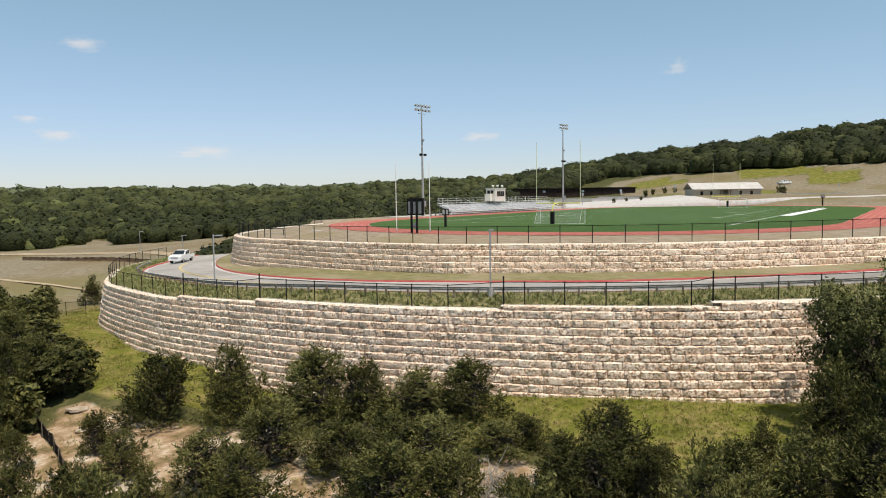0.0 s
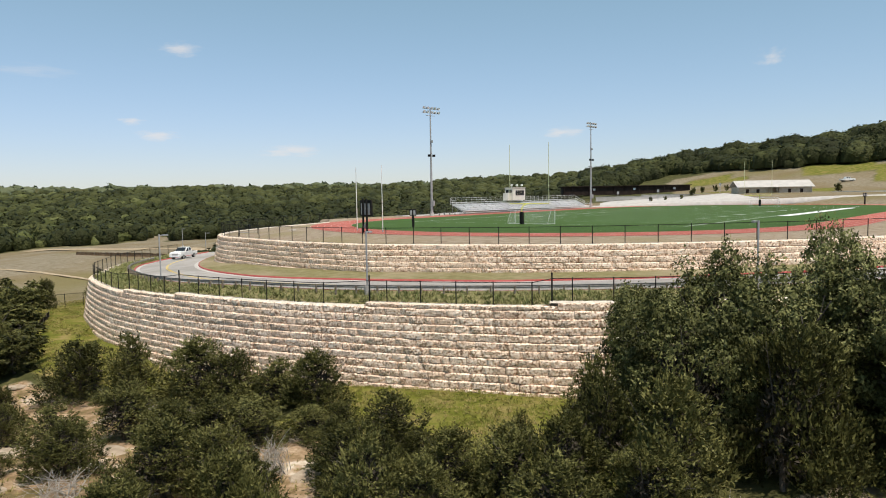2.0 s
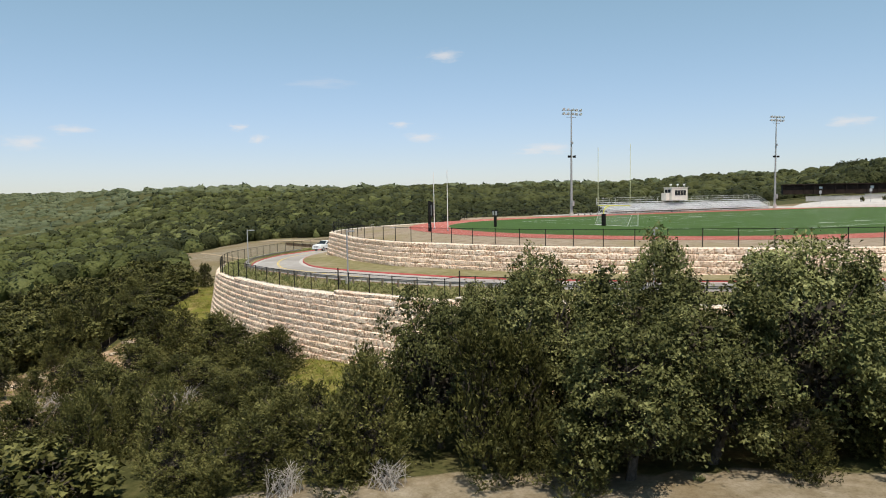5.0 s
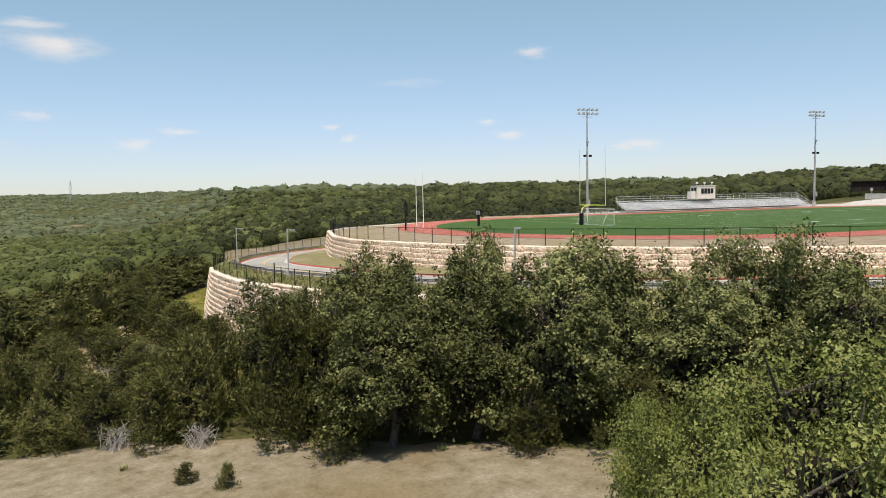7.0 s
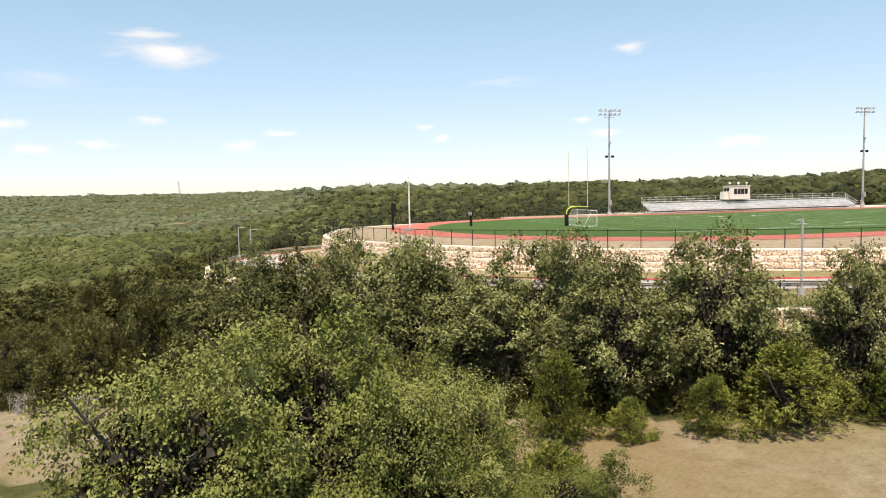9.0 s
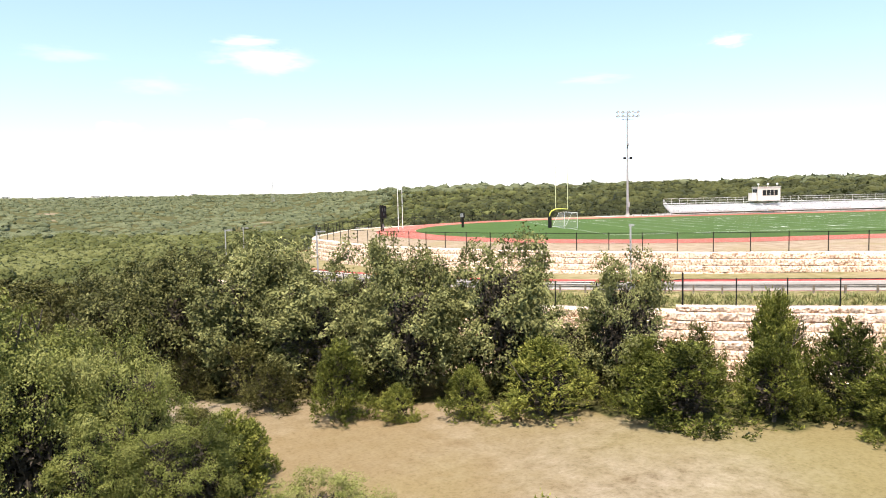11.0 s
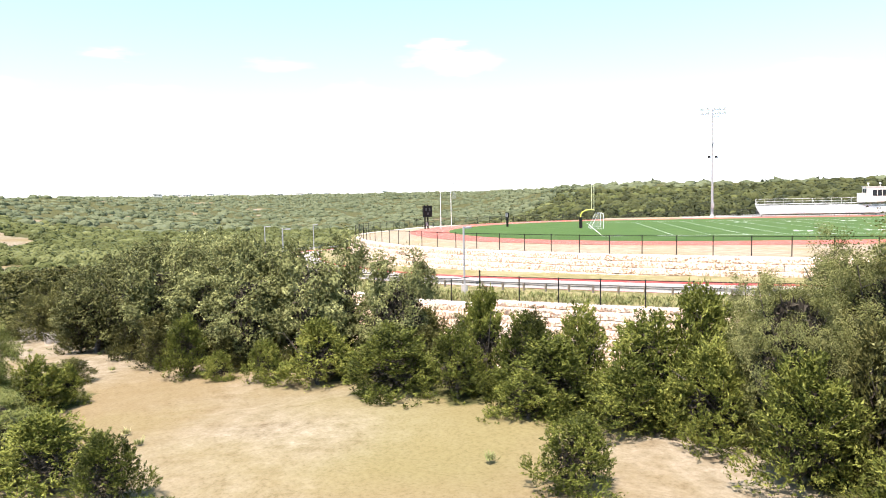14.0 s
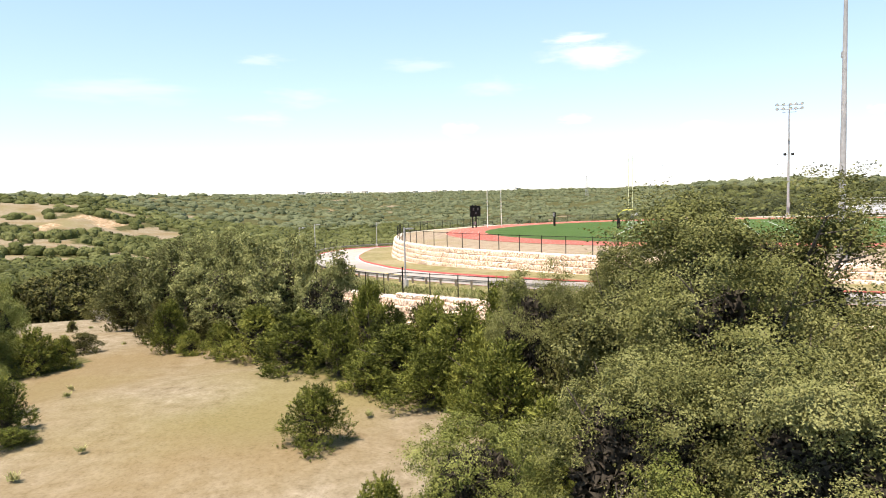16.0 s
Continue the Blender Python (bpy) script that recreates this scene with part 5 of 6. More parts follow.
def light_tower(x, y, z, h, face, side_lamps=True):
    e = thing("light_tower", (x, y, z), face, "tall galvanised steel floodlight tower beside the track", "light tower", "floodlight towers")
    part("footing", tube(bmesh.new(), (0, 0, -0.4), (0, 0, 0.7), 0.5, 0.45, 16), CONCRETE, e)
    part("pole", tube(bmesh.new(), (0, 0, 0.5), (0, 0, h + 0.1), 0.3, 0.12, 16), METAL, e)
    n = 5
    for zz in (h - 0.1, h - 1.0):
        part("crossarm", box(bmesh.new(), -0.07, 0.07, -2.7, 2.7, zz - 0.16, zz - 0.05), METAL, e)
        for i in range(n):
            yy = -2.4 + 4.8 * i / (n - 1) + (0.2 if abs(i - 2) < 0.5 else 0)
            bm = bmesh.new()
            tube(bm, (0.1, yy, zz + 0.12), (0.5, yy, zz + 0.0), 0.17, 0.33, 12)
            lamp = part("floodlight", bm, METAL, e, "round floodlight head")
            part("glass", tube(bmesh.new(), (0.5, yy, zz), (0.52, yy, zz - 0.006), 0.3, None, 12), WHITE_METAL, lamp)
    part("crossarm", box(bmesh.new(), -0.04, 0.04, -1.4, 1.4, h - 1.75, h - 1.66), METAL, e)
    for zz, yy in ((h * 0.56, -0.75), (h * 0.56, 0.75)) if side_lamps else ():
        part("speaker", box(bmesh.new(), -0.1, 0.5, yy - 0.25, yy + 0.25, zz - 0.25, zz + 0.25, 0.05), BLACK, e, "small dark side lamp")
    if side_lamps:
        part("bracket", box(bmesh.new(), -0.05, 0.05, -0.9, 0.9, h * 0.56 - 0.05, h * 0.56 + 0.05), METAL, e)
    part("control_box", box(bmesh.new(), 0.15, 0.5, -0.2, 0.2, h * 0.68, h * 0.68 + 0.5, 0.02), METAL, e)
    part("cabinet", box(bmesh.new(), 0.3, 0.7, -0.3, 0.3, 2.2, 3.4, 0.03), METAL, e)
    return e


FACE_R = math.degrees(math.atan2(N[1], N[0]))
light_tower(-4.4, 154.9, 0.0, 24.0, FACE_R)
light_tower(35.7, 210.2, 0.6, 24.2, FACE_R)
light_tower(76.3, 92.4, 0.0, 24.0, FACE_R + 180, False)


DARK_PANEL = noisy("dull_grey_panel", [(0.3, (0.06, 0.06, 0.06)), (0.7, (0.1, 0.1, 0.1))], 3.0, 4, 0.6)


def scoreboard():
    e = thing("scoreboard", (-3.5, 84.8, -0.1), 38.0, "black scoreboard with a grey back on two posts", "scoreboard")
    for s in (-0.55, 0.55):
        part("post", box(bmesh.new(), -0.1, 0.1, s - 0.11, s + 0.11, -0.3, 4.45, 0.01), BLACK, e, "black steel post")
    part("cabinet", box(bmesh.new(), 0.1, 0.32, -1.6, 1.6, 2.25, 4.3, 0.02), BLACK, e, "black steel cabinet")
    for y0, y1 in ((-1.35, -0.7), (-0.32, 0.32), (0.7, 1.35)):
        part("back_panel", box(bmesh.new(), 0.085, 0.097, y0, y1, 2.45, 3.9), METAL, e, "grey sheet-metal back panel")
    part("face", box(bmesh.new(), 0.322, 0.34, -1.58, 1.58, 2.27, 4.28), BLACK, e, "black front panel")
    for y0, y1, z0, z1 in ((-0.95, -0.45, 3.4, 3.9), (0.45, 0.95, 3.4, 3.9), (-0.3, 0.3, 2.7, 3.1)):
        part("digit_panel", box(bmesh.new(), 0.342, 0.35, y0, y1, z0, z1), DARK_PANEL, e, "dull number bar")
    part("housing", box(bmesh.new(), -0.1, 0.25, -0.2, 0.2, 0.7, 1.3, 0.03), METAL, e)


scoreboard()


def play_clock(x, y, z, h=2.7):
    e = thing("play_clock", (x, y, z), math.degrees(math.atan2(U[1], U[0])) + 30, "small black play clock on a padded post", "play clock", "play clocks")
    part("post", box(bmesh.new(), -0.17, 0.17, -0.17, 0.17, -0.2, h - 0.95, 0.04), BLACK, e)
    part("cabinet", box(bmesh.new(), -0.14, 0.14, -0.5, 0.5, h - 0.95, h, 0.03), BLACK, e)
    for s in (-1, 1):
        part("digit_panel", box(bmesh.new(), -0.15, -0.142, s * 0.25 - 0.16, s * 0.25 + 0.16, h - 0.8, h - 0.15), METAL, e, "grey number bar")


play_clock(0.3, 99.4, -0.05)
play_clock(107.8, 200.7, 0.3, 2.9)
for px, py in ((-6.05, 91.0), (-1.65, 86.8)):
    e = thing("net_pole", (px, py, -0.1), 0, "tall slim white steel pole beside the scoreboard", "pole", "slim white poles")
    part("shaft", tube(bmesh.new(), (0, 0, -0.3), (0, 0, 8.7), 0.06, 0.045), WHITE_METAL, e)
    part("sleeve", tube(bmesh.new(), (0, 0, -0.1), (0, 0, 0.35), 0.11, None, 12), METAL, e)


def bleachers():
    """Aluminium stand: front at lateral -44.6, eight rows, with a press box on its back."""
    o = field(25.6, -44.4)
    e = thing("bleachers", o, math.degrees(math.atan2(U[1], U[0])), "long aluminium bleachers beside the running track", "bleachers")
    ln, n = 58.0, 6
    frame_bm = bmesh.new()
    for x in np.linspace(0.3, ln - 0.3, 20):
        tube(frame_bm, (x, 0.2, 0.7), (x, n * 0.62, 2.5), 0.05, None, 6)
        for k in (0.5, 2.0, 3.5):
            tube(frame_bm, (x, k, -0.2), (x, k, 0.62 + k * 0.46), 0.05, None, 6)
        tube(frame_bm, (x, 0.5, 0.1), (x, 3.5, 1.9), 0.03, None, 5)
    part("frame", frame_bm, METAL, e)
    for k in range(n):
        y, z = 0.1 + 0.62 * k, 0.75 + 0.3 * k
        part("footboard", box(bmesh.new(), 0, ln, y, y + 0.52, z - 0.05, z), ALU, e)
        part("seat_plank", box(bmesh.new(), 0, ln, y + 0.34, y + 0.6, z + 0.36, z + 0.41, 0.012), ALU, e)
        part("riser", box(bmesh.new(), 0, ln, y - 0.02, y, z - 0.25, z - 0.052), ALU, e)
    part("walkway", box(bmesh.new(), 0, ln, -1.1, 0.1, 0.68, 0.75), ALU, e)
    rail = bmesh.new()
    back_y, back_z = 0.62 * n + 0.1, 0.75 + 0.3 * n
    for x in np.linspace(0, ln, 30):
        tube(rail, (x, back_y, back_z - 0.4), (x, back_y, back_z + 1.25), 0.025, None, 6)
    for h in (0.15, 0.7, 1.25):
        tube(rail, (0, back_y, back_z + h), (ln, back_y, back_z + h), 0.022, None, 6)
    for x in (0.0, ln):
        for h in (0.4, 1.05):
            tube(rail, (x, 0.1, 0.75 + h), (x, back_y, back_z + h), 0.025, None, 6)
        for k in range(n):
            tube(rail, (x, 0.1 + 0.62 * k, 0.75 + 0.3 * k), (x, 0.1 + 0.62 * k, 1.8 + 0.3 * k), 0.02, None, 5)
    for x in np.linspace(0, ln, 20):
        tube(rail, (x, -1.08, 0.72), (x, -1.08, 1.75), 0.02, None, 5)
    for h in (0.55, 1.05):
        tube(rail, (0, -1.08, 0.72 + h), (ln, -1.08, 0.72 + h), 0.02, None, 5)
    part("railing", rail, ALU, e)
    for x in (12.0, 23.0, 34.0):
        part("aisle_rail", tube(tube(bmesh.new(), (x, 0.3, 1.75), (x, 3.6, 3.4), 0.022, None, 6), (x, 0.3, 0.8), (x, 0.3, 1.75), 0.022, None, 6), ALU, e)
    ramp_bm = bmesh.new()
    box(ramp_bm, -4.5, -0.02, -1.1, 0.1, 0.2, 0.26)
    part("ramp", ramp_bm, ALU, e)
    return o


bleachers()
SIDING = noisy("cream_siding", [(0.3, (0.6, 0.57, 0.5)), (0.7, (0.7, 0.67, 0.6))], 1.0, 4, 0.7)
GLASS, _n, _l, _b = material("dark_window_glass", 0.08)
_b.inputs["Base Color"].default_value = (0.02, 0.025, 0.03, 1)


def press_box():
    o = field(47.8, -45.7)
    e = thing("press_box", (o[0], o[1], 2.9), math.degrees(math.atan2(U[1], U[0])), "cream press box with dark windows behind the bleachers", "press box")
    bm = bmesh.new()
    box(bm, 0, 5.6, 0.0, 2.6, 0.0, 3.2, 0.02)
    part("body", bm, SIDING, e)
    part("roof_deck", box(bmesh.new(), -0.12, 5.72, -0.15, 2.75, 3.2, 3.32), SIDING, e)
    for k in range(4):
        x = 1.55 + 0.98 * k
        w = part("window", box(bmesh.new(), x - 0.42, x + 0.42, -0.06, -0.004, 1.25, 2.55), BLACK, e, "dark framed window")
        for a in (0, 1):
            for b in (0, 1):
                part("pane", box(bmesh.new(), x - 0.38 + 0.39 * a, x - 0.01 + 0.39 * a, -0.075, -0.062, 1.3 + 0.62 * b, 1.88 + 0.62 * b), GLASS, w)
    for y in (0.8, 1.8):
        w = part("window", box(bmesh.new(), -0.06, -0.004, y - 0.4, y + 0.4, 1.95, 2.75), BLACK, e, "dark framed window")
        part("pane", box(bmesh.new(), -0.075, -0.062, y - 0.35, y + 0.35, 2.0, 2.7), GLASS, w)
    part("wing", box(bmesh.new(), -1.1, -0.01, 0.8, 2.4, 0.0, 1.9, 0.02), SIDING, e)
    for k in (0.5, 2.9, 5.2):
        part("camera_mount", tube(tube(bmesh.new(), (k, 0.8, 3.3), (k, 0.8, 3.8), 0.05, None, 8), (k - 0.1, 0.5, 3.95), (k + 0.1, 1.1, 3.95), 0.2, None, 10), WHITE_METAL, e)
    for x in (0.2, 2.8, 5.4):
        part("stilt", tube(bmesh.new(), (x, 2.4, -3.4), (x, 2.4, 0.0), 0.12, None, 8), METAL, e)


press_box()


def field_bench(a, l, turn=0.0):
    e = thing("bench", field(a, l), math.degrees(math.atan2(U[1], U[0])) + turn, "low grey metal bench beside the track", "bench", "benches")
    part("seat", box(bmesh.new(), -2.2, 2.2, -0.15, 0.15, 0.42, 0.47, 0.01), ALU, e)
    for x in (-1.8, 0, 1.8):
        part("leg", box(bmesh.new(), x - 0.04, x + 0.04, -0.2, 0.2, -0.05, 0.42), METAL, e)


for a in (24.0, 18.5):
    field_bench(a, -44.0)

# hurdle-like rack and a pale pad on the lawn inside the fence
e = thing("equipment_rack", (-22.5, 93.5, -0.5), 35, "low black metal rack standing on the lawn", "rack")
bm = bmesh.new()
for x in (-1.3, 1.3):
    tube(bm, (x, 0, -0.1), (x, 0, 1.0), 0.05)
part("leg", bm, BLACK, e)
part("bar", tube(bmesh.new(), (-1.3, 0, 0.95), (1.3, 0, 0.95), 0.05), BLACK, e)
part("shelf", box(bmesh.new(), -1.3, 1.3, -0.15, 0.15, 0.3, 0.36), METAL, e)
bm = bmesh.new()
box(bm, -5, 5, -1.2, 1.2, -0.3, 0.16)
tagged(part("throwing_pad", bm, CONCRETE), "pale concrete pad set in the dry lawn", "pad").matrix_world = pose(-14, 101, -0.28, 0, 0, 40)


def pickup(x, y, z, turn, label):
    """Crew-cab pickup, nose towards +x."""
    e = thing("pickup_truck", (x, y, z), turn, label, "pickup truck")
    bm = bmesh.new()
    lower = [(-2.95, 0.55), (-2.95, 1.12), (2.75, 1.12), (2.95, 0.95), (2.95, 0.5)]
    def hull(prof, half, taper=0.0):
        rows_ = []
        for s in (-1, 1):
            rows_.append([bm.verts.new((px, s * (half - taper * max(0, pz - 1.1)), pz)) for px, pz in prof])
        n_ = len(prof)
        bm.faces.new(rows_[0]), bm.faces.new(rows_[1][::-1])
        for i in range(n_):
            bm.faces.new((rows_[0][i], rows_[1][i], rows_[1][(i + 1) % n_], rows_[0][(i + 1) % n_]))
    hull(lower, 1.0)
    hull([(1.15, 1.1), (2.78, 1.1), (2.7, 1.22), (1.2, 1.3)], 0.96)
    hull([(-1.15, 1.1), (-1.2, 1.3), (-0.95, 1.9), (0.4, 1.92), (1.25, 1.28), (1.3, 1.1)], 0.96, 0.18)
    bmesh.ops.recalc_face_normals(bm, faces=bm.faces[:])
    bmesh.ops.bevel(bm, geom=bm.edges[:], offset=0.035, segments=2, affect="EDGES")
    body = part("body", bm, WHITE_METAL, e, "white painted body")
    bm = bmesh.new()
    vs = [bm.verts.new(v) for v in ((1.22, -0.86, 1.33), (1.22, 0.86, 1.33), (0.47, 0.74, 1.87), (0.47, -0.74, 1.87))]
    bm.faces.new(vs)
    bmesh.ops.translate(bm, verts=bm.verts[:], vec=(0.045, 0, 0.03))
    part("windscreen", bm, GLASS, body)
    for s in (-1, 1):
        for x0, x1 in ((-0.85, -0.12), (0.0, 0.78)):
            bm = bmesh.new()
            vs = [bm.verts.new(v) for v in ((x0, s * 0.955, 1.32), (x1, s * 0.955, 1.32), (min(x1, 0.42), s * 0.855, 1.82), (x0 + 0.05, s * 0.855, 1.82))]
            bm.faces.new(vs)
            part("side_window", bm, GLASS, body)
        for x0 in (-1.75, 1.85):
            wh = part("wheel", tube(bmesh.new(), (x0, s * 0.72, 0.4), (x0, s * 1.0, 0.4), 0.4, None, 20), BLACK, e, "black tyre")
            part("rim", tube(bmesh.new(), (x0, s * 0.99, 0.4), (x0, s * 1.02, 0.4), 0.24, None, 14), METAL, wh)
        part("headlight", box(bmesh.new(), 2.9, 2.97, s * 0.75 - 0.17, s * 0.75 + 0.17, 0.82, 1.02, 0.01), ALU, e)
        part("mirror", box(bmesh.new(), 0.95, 1.1, s * 1.03 - 0.02 + 0.07 * s, s * 1.03 + 0.02 + 0.15 * s, 1.3, 1.52), BLACK, e)
    part("grille", box(bmesh.new(), 2.92, 2.975, -0.55, 0.55, 0.72, 1.04, 0.01), METAL, e)
    part("bumper", box(bmesh.new(), 2.85, 3.05, -0.98, 0.98, 0.42, 0.66, 0.03), ALU, e)
    part("bed_floor", box(bmesh.new(), -2.8, -1.3, -0.8, 0.8, 1.121, 1.13), BLACK, e)
    part("tow_mount", box(bmesh.new(), -3.06, -2.9, -0.95, 0.95, 0.45, 0.65, 0.02), METAL, e)


pickup(-41.6, 111.4, road_z(-41.6) + 0.02, -91, "white crew-cab pickup truck on the curving road")
pickup(149.5, 310, ground_z(149.5, 310) + 0.03, 5, "white pickup truck far off on the dry slope")

SIDE = Path([(-46.8, 91.5), (-50, 88), (-53.5, 84.5), (-55.5, 82.5)])
fence("fence", SIDE, 0.2, SIDE.length - 0.2, lambda s: ground_z(*SIDE.at(s)) + 0.1, 0.0, 2.6, "short run of black chain-link fence leaving the lower wall")
TRAIL = noisy("pale_dirt_trail", [(0.3, (0.3, 0.22, 0.135)), (0.7, (0.44, 0.35, 0.24))], 0.5, 8, 0.95, coord="World")


def trail(pts, w):
    p = Path(pts)
    rows_ = []
    for o in (-w / 2, 0, w / 2):
        r = []
        for f in np.linspace(0.2, p.length - 0.3, 50):
            q, d = p.at(f), p.way(f)
            wob = 0.25 * w * noise.noise((q[0] / 6, q[1] / 6, o))
            x, y = q[0] - d[1] * (o + wob), q[1] + d[0] * (o + wob)
            r.append((x, y, ground_z(x, y) + 0.14))
        rows_.append(r)
    strip("dirt_trail", rows_, TRAIL, "pale bare dirt trail through the dry meadow", "trail")


trail([(-53, 112), (-66, 121), (-84, 131), (-110, 144)], 1.0)
trail([(-52, 150), (-75, 180), (-110, 200), (-150, 215)], 5.0)
# ---- yard and buildings beyond the field ----
DARK_CLAD = noisy("dark_brown_cladding", [(0.3, (0.02, 0.014, 0.012)), (0.7, (0.045, 0.032, 0.026))], 0.5, 6, 0.8, coord="World")
PALE_ROOF = noisy("white_metal_roof", [(0.3, (0.42, 0.395, 0.36)), (0.7, (0.52, 0.49, 0.45))], 0.6, 6, 0.6, coord="World")
BEIGE = noisy("beige_block_wall", [(0.3, (0.42, 0.36, 0.28)), (0.7, (0.54, 0.47, 0.38))], 1.2, 6, 0.85, coord="World")


def apron():
    """Pale concrete walks beyond the far end of the field."""
    def sheet(name, pts, lift, mat, label):
        e = []
        n = 24
        for k in range(len(pts) // 2):
            p, q = pts[2 * k], pts[2 * k + 1]
            e.append([(p[0] + (q[0] - p[0]) * f, p[1] + (q[1] - p[1]) * f, 0) for f in np.linspace(0, 1, n)])
        e = [[(x, y, max(ground_z(x, y), 0.0) + lift) for x, y, _ in r] for r in e]
        e.insert(0, [(x, y - 0.02, z - 1.5) for x, y, z in e[0]])
        strip(name, e, mat, label, "pavement")
    sheet("pavement", [(30, 222), (150, 226), (31, 226), (150, 229)], 0.3, CONCRETE, "pale concrete walk beyond the running track")
    sheet("pavement", [(40, 228), (90, 230), (42, 246), (89, 250), (46, 262), (88, 264)], 0.3, CONCRETE, "pale concrete yard beside the field house")
    p0, p1 = field(10, -47), field(110, -47)
    q0, q1 = field(10, -53), field(110, -53)
    strip("pavement", [[(p0[0] + (p1[0] - p0[0]) * f, p0[1] + (p1[1] - p0[1]) * f, 0.04 + 0.0 * f) for f in np.linspace(0, 1, 20)], [(q0[0] + (q1[0] - q0[0]) * f, q0[1] + (q1[1] - q0[1]) * f, 0.04) for f in np.linspace(0, 1, 20)]], CONCRETE, "pale concrete walk under the bleachers", "pavement")


apron()


def field_house():
    z = 2.7
    e = thing("field_house", (90.7, 256, z), 0, "long beige field house with a pale metal roof", "building")
    bm = bmesh.new()
    for x0, x1 in ((0, 9.5), (13.5, 24.5)):
        box(bm, x0, x1, 0, 9, -1.0, 2.8)
    box(bm, 9.5, 13.5, 2.5, 9, -1.0, 2.8)
    part("wall", bm, BEIGE, e)
    bm = bmesh.new()
    prof = [(-0.8, 2.75), (4.5, 5.1), (9.8, 2.75), (9.8, 2.6), (4.5, 4.9), (-0.8, 2.6)]
    rows_ = [[bm.verts.new((x, y, zz)) for y, zz in prof] for x in (-0.7, 25.2)]
    bm.faces.new(rows_[0]), bm.faces.new(rows_[1][::-1])
    for i in range(6):
        bm.faces.new((rows_[0][i], rows_[1][i], rows_[1][(i + 1) % 6], rows_[0][(i + 1) % 6]))
    bmesh.ops.recalc_face_normals(bm, faces=bm.faces[:])
    part("roof", bm, PALE_ROOF, e, "pale ribbed metal roof")
    for x in (10.2, 12.8):
        part("column", box(bmesh.new(), x - 0.12, x + 0.12, -0.3, 0.0, -0.6, 2.7), BEIGE, e)
    for x in (3.0, 6.5, 17.0, 21.0):
        part("door", box(bmesh.new(), x - 0.5, x + 0.5, -0.03, -0.003, -0.1, 2.0), DARK_CLAD, e, "dark flush door")


field_house()


def long_shed():
    e = thing("long_shed", (34, 337, 4.1), math.degrees(math.atan2(7, 60)), "long low dark brown shed with a flat roof", "building")
    part("wall", box(bmesh.new(), 0, 60, 0, 8, -1.0, 3.0), DARK_CLAD, e)
    part("roof", box(bmesh.new(), -0.6, 60.6, -0.8, 8.6, 3.0, 3.35, 0.04), DARK_CLAD, e)
    for k in range(16):
        part("post", box(bmesh.new(), 0.3 + k * 3.95, 0.5 + k * 3.95, -0.7, -0.5, -1.0, 3.0), DARK_CLAD, e)
    for x in (14, 33, 52):
        part("sign_panel", box(bmesh.new(), x, x + 1.2, -0.05, -0.01, 1.2, 2.2), WHITE_METAL, e, "small pale panel")


long_shed()


def low_wall(x, y, z, ln, turn, h=1.2):
    e = thing("low_wall", (x, y, z), turn, "low pale concrete wall in the school yard", "wall", "low yard walls")
    part("body", box(bmesh.new(), -ln / 2, ln / 2, -0.2, 0.2, -0.8, h, 0.03), CONCRETE, e)
    part("coping", box(bmesh.new(), -ln / 2 - 0.05, ln / 2 + 0.05, -0.26, 0.26, h, h + 0.1, 0.02), CONCRETE, e)


low_wall(66, 262, 1.4, 22, 3)
low_wall(74, 280, 2.2, 26, 4, 1.0)
low_wall(52, 274, 1.8, 18, 5, 0.9)
low_wall(137, 262, 2.4, 26, 2, 1.0)
for x, y, h in ((79, 275, 2.2), (83, 290, 2.6), (88, 296, 2.6), (94, 300, 2.8), (99, 302, 2.6), (58, 240, 1.7), (64, 247, 1.6), (70, 250, 1.7), (128, 266, 3.0), (122, 285, 2.4), (134, 282, 2.8)):
    g = ground_z(x, y)
    plant("scrub", x, y, g + h, h * 0.7, 1, g)
for x, y in ((86, 262, ), (47, 238), (60, 238), (140, 250)):
    g = ground_z(x, y)
    e = thing("sign_post", (x, y, g), 0, "slim grey post with a small panel in the yard", "post", "yard posts")
    part("shaft", tube(bmesh.new(), (0, 0, -0.3), (0, 0, 4.2), 0.07), METAL, e)
    part("panel", box(bmesh.new(), -0.35, 0.35, -0.1, -0.072, 3.2, 4.1), METAL, e)

# power-line mast on the far horizon
g = ground_z(-1500, 820)
e = thing("mast", (-1500, 820, g), 0, "slim grey lattice mast on the far ridge", "mast")
bm = bmesh.new()
for sx, sy in ((-1, -1), (1, -1), (1, 1), (-1, 1)):
    tube(bm, (sx * 3, sy * 3, -2), (sx * 0.6, sy * 0.6, 48), 0.35, 0.2, 5)
part("frame", bm, METAL, e)
part("arm", box(bmesh.new(), -5, 5, -0.4, 0.4, 38, 39), METAL, e)

# ---- clouds ----


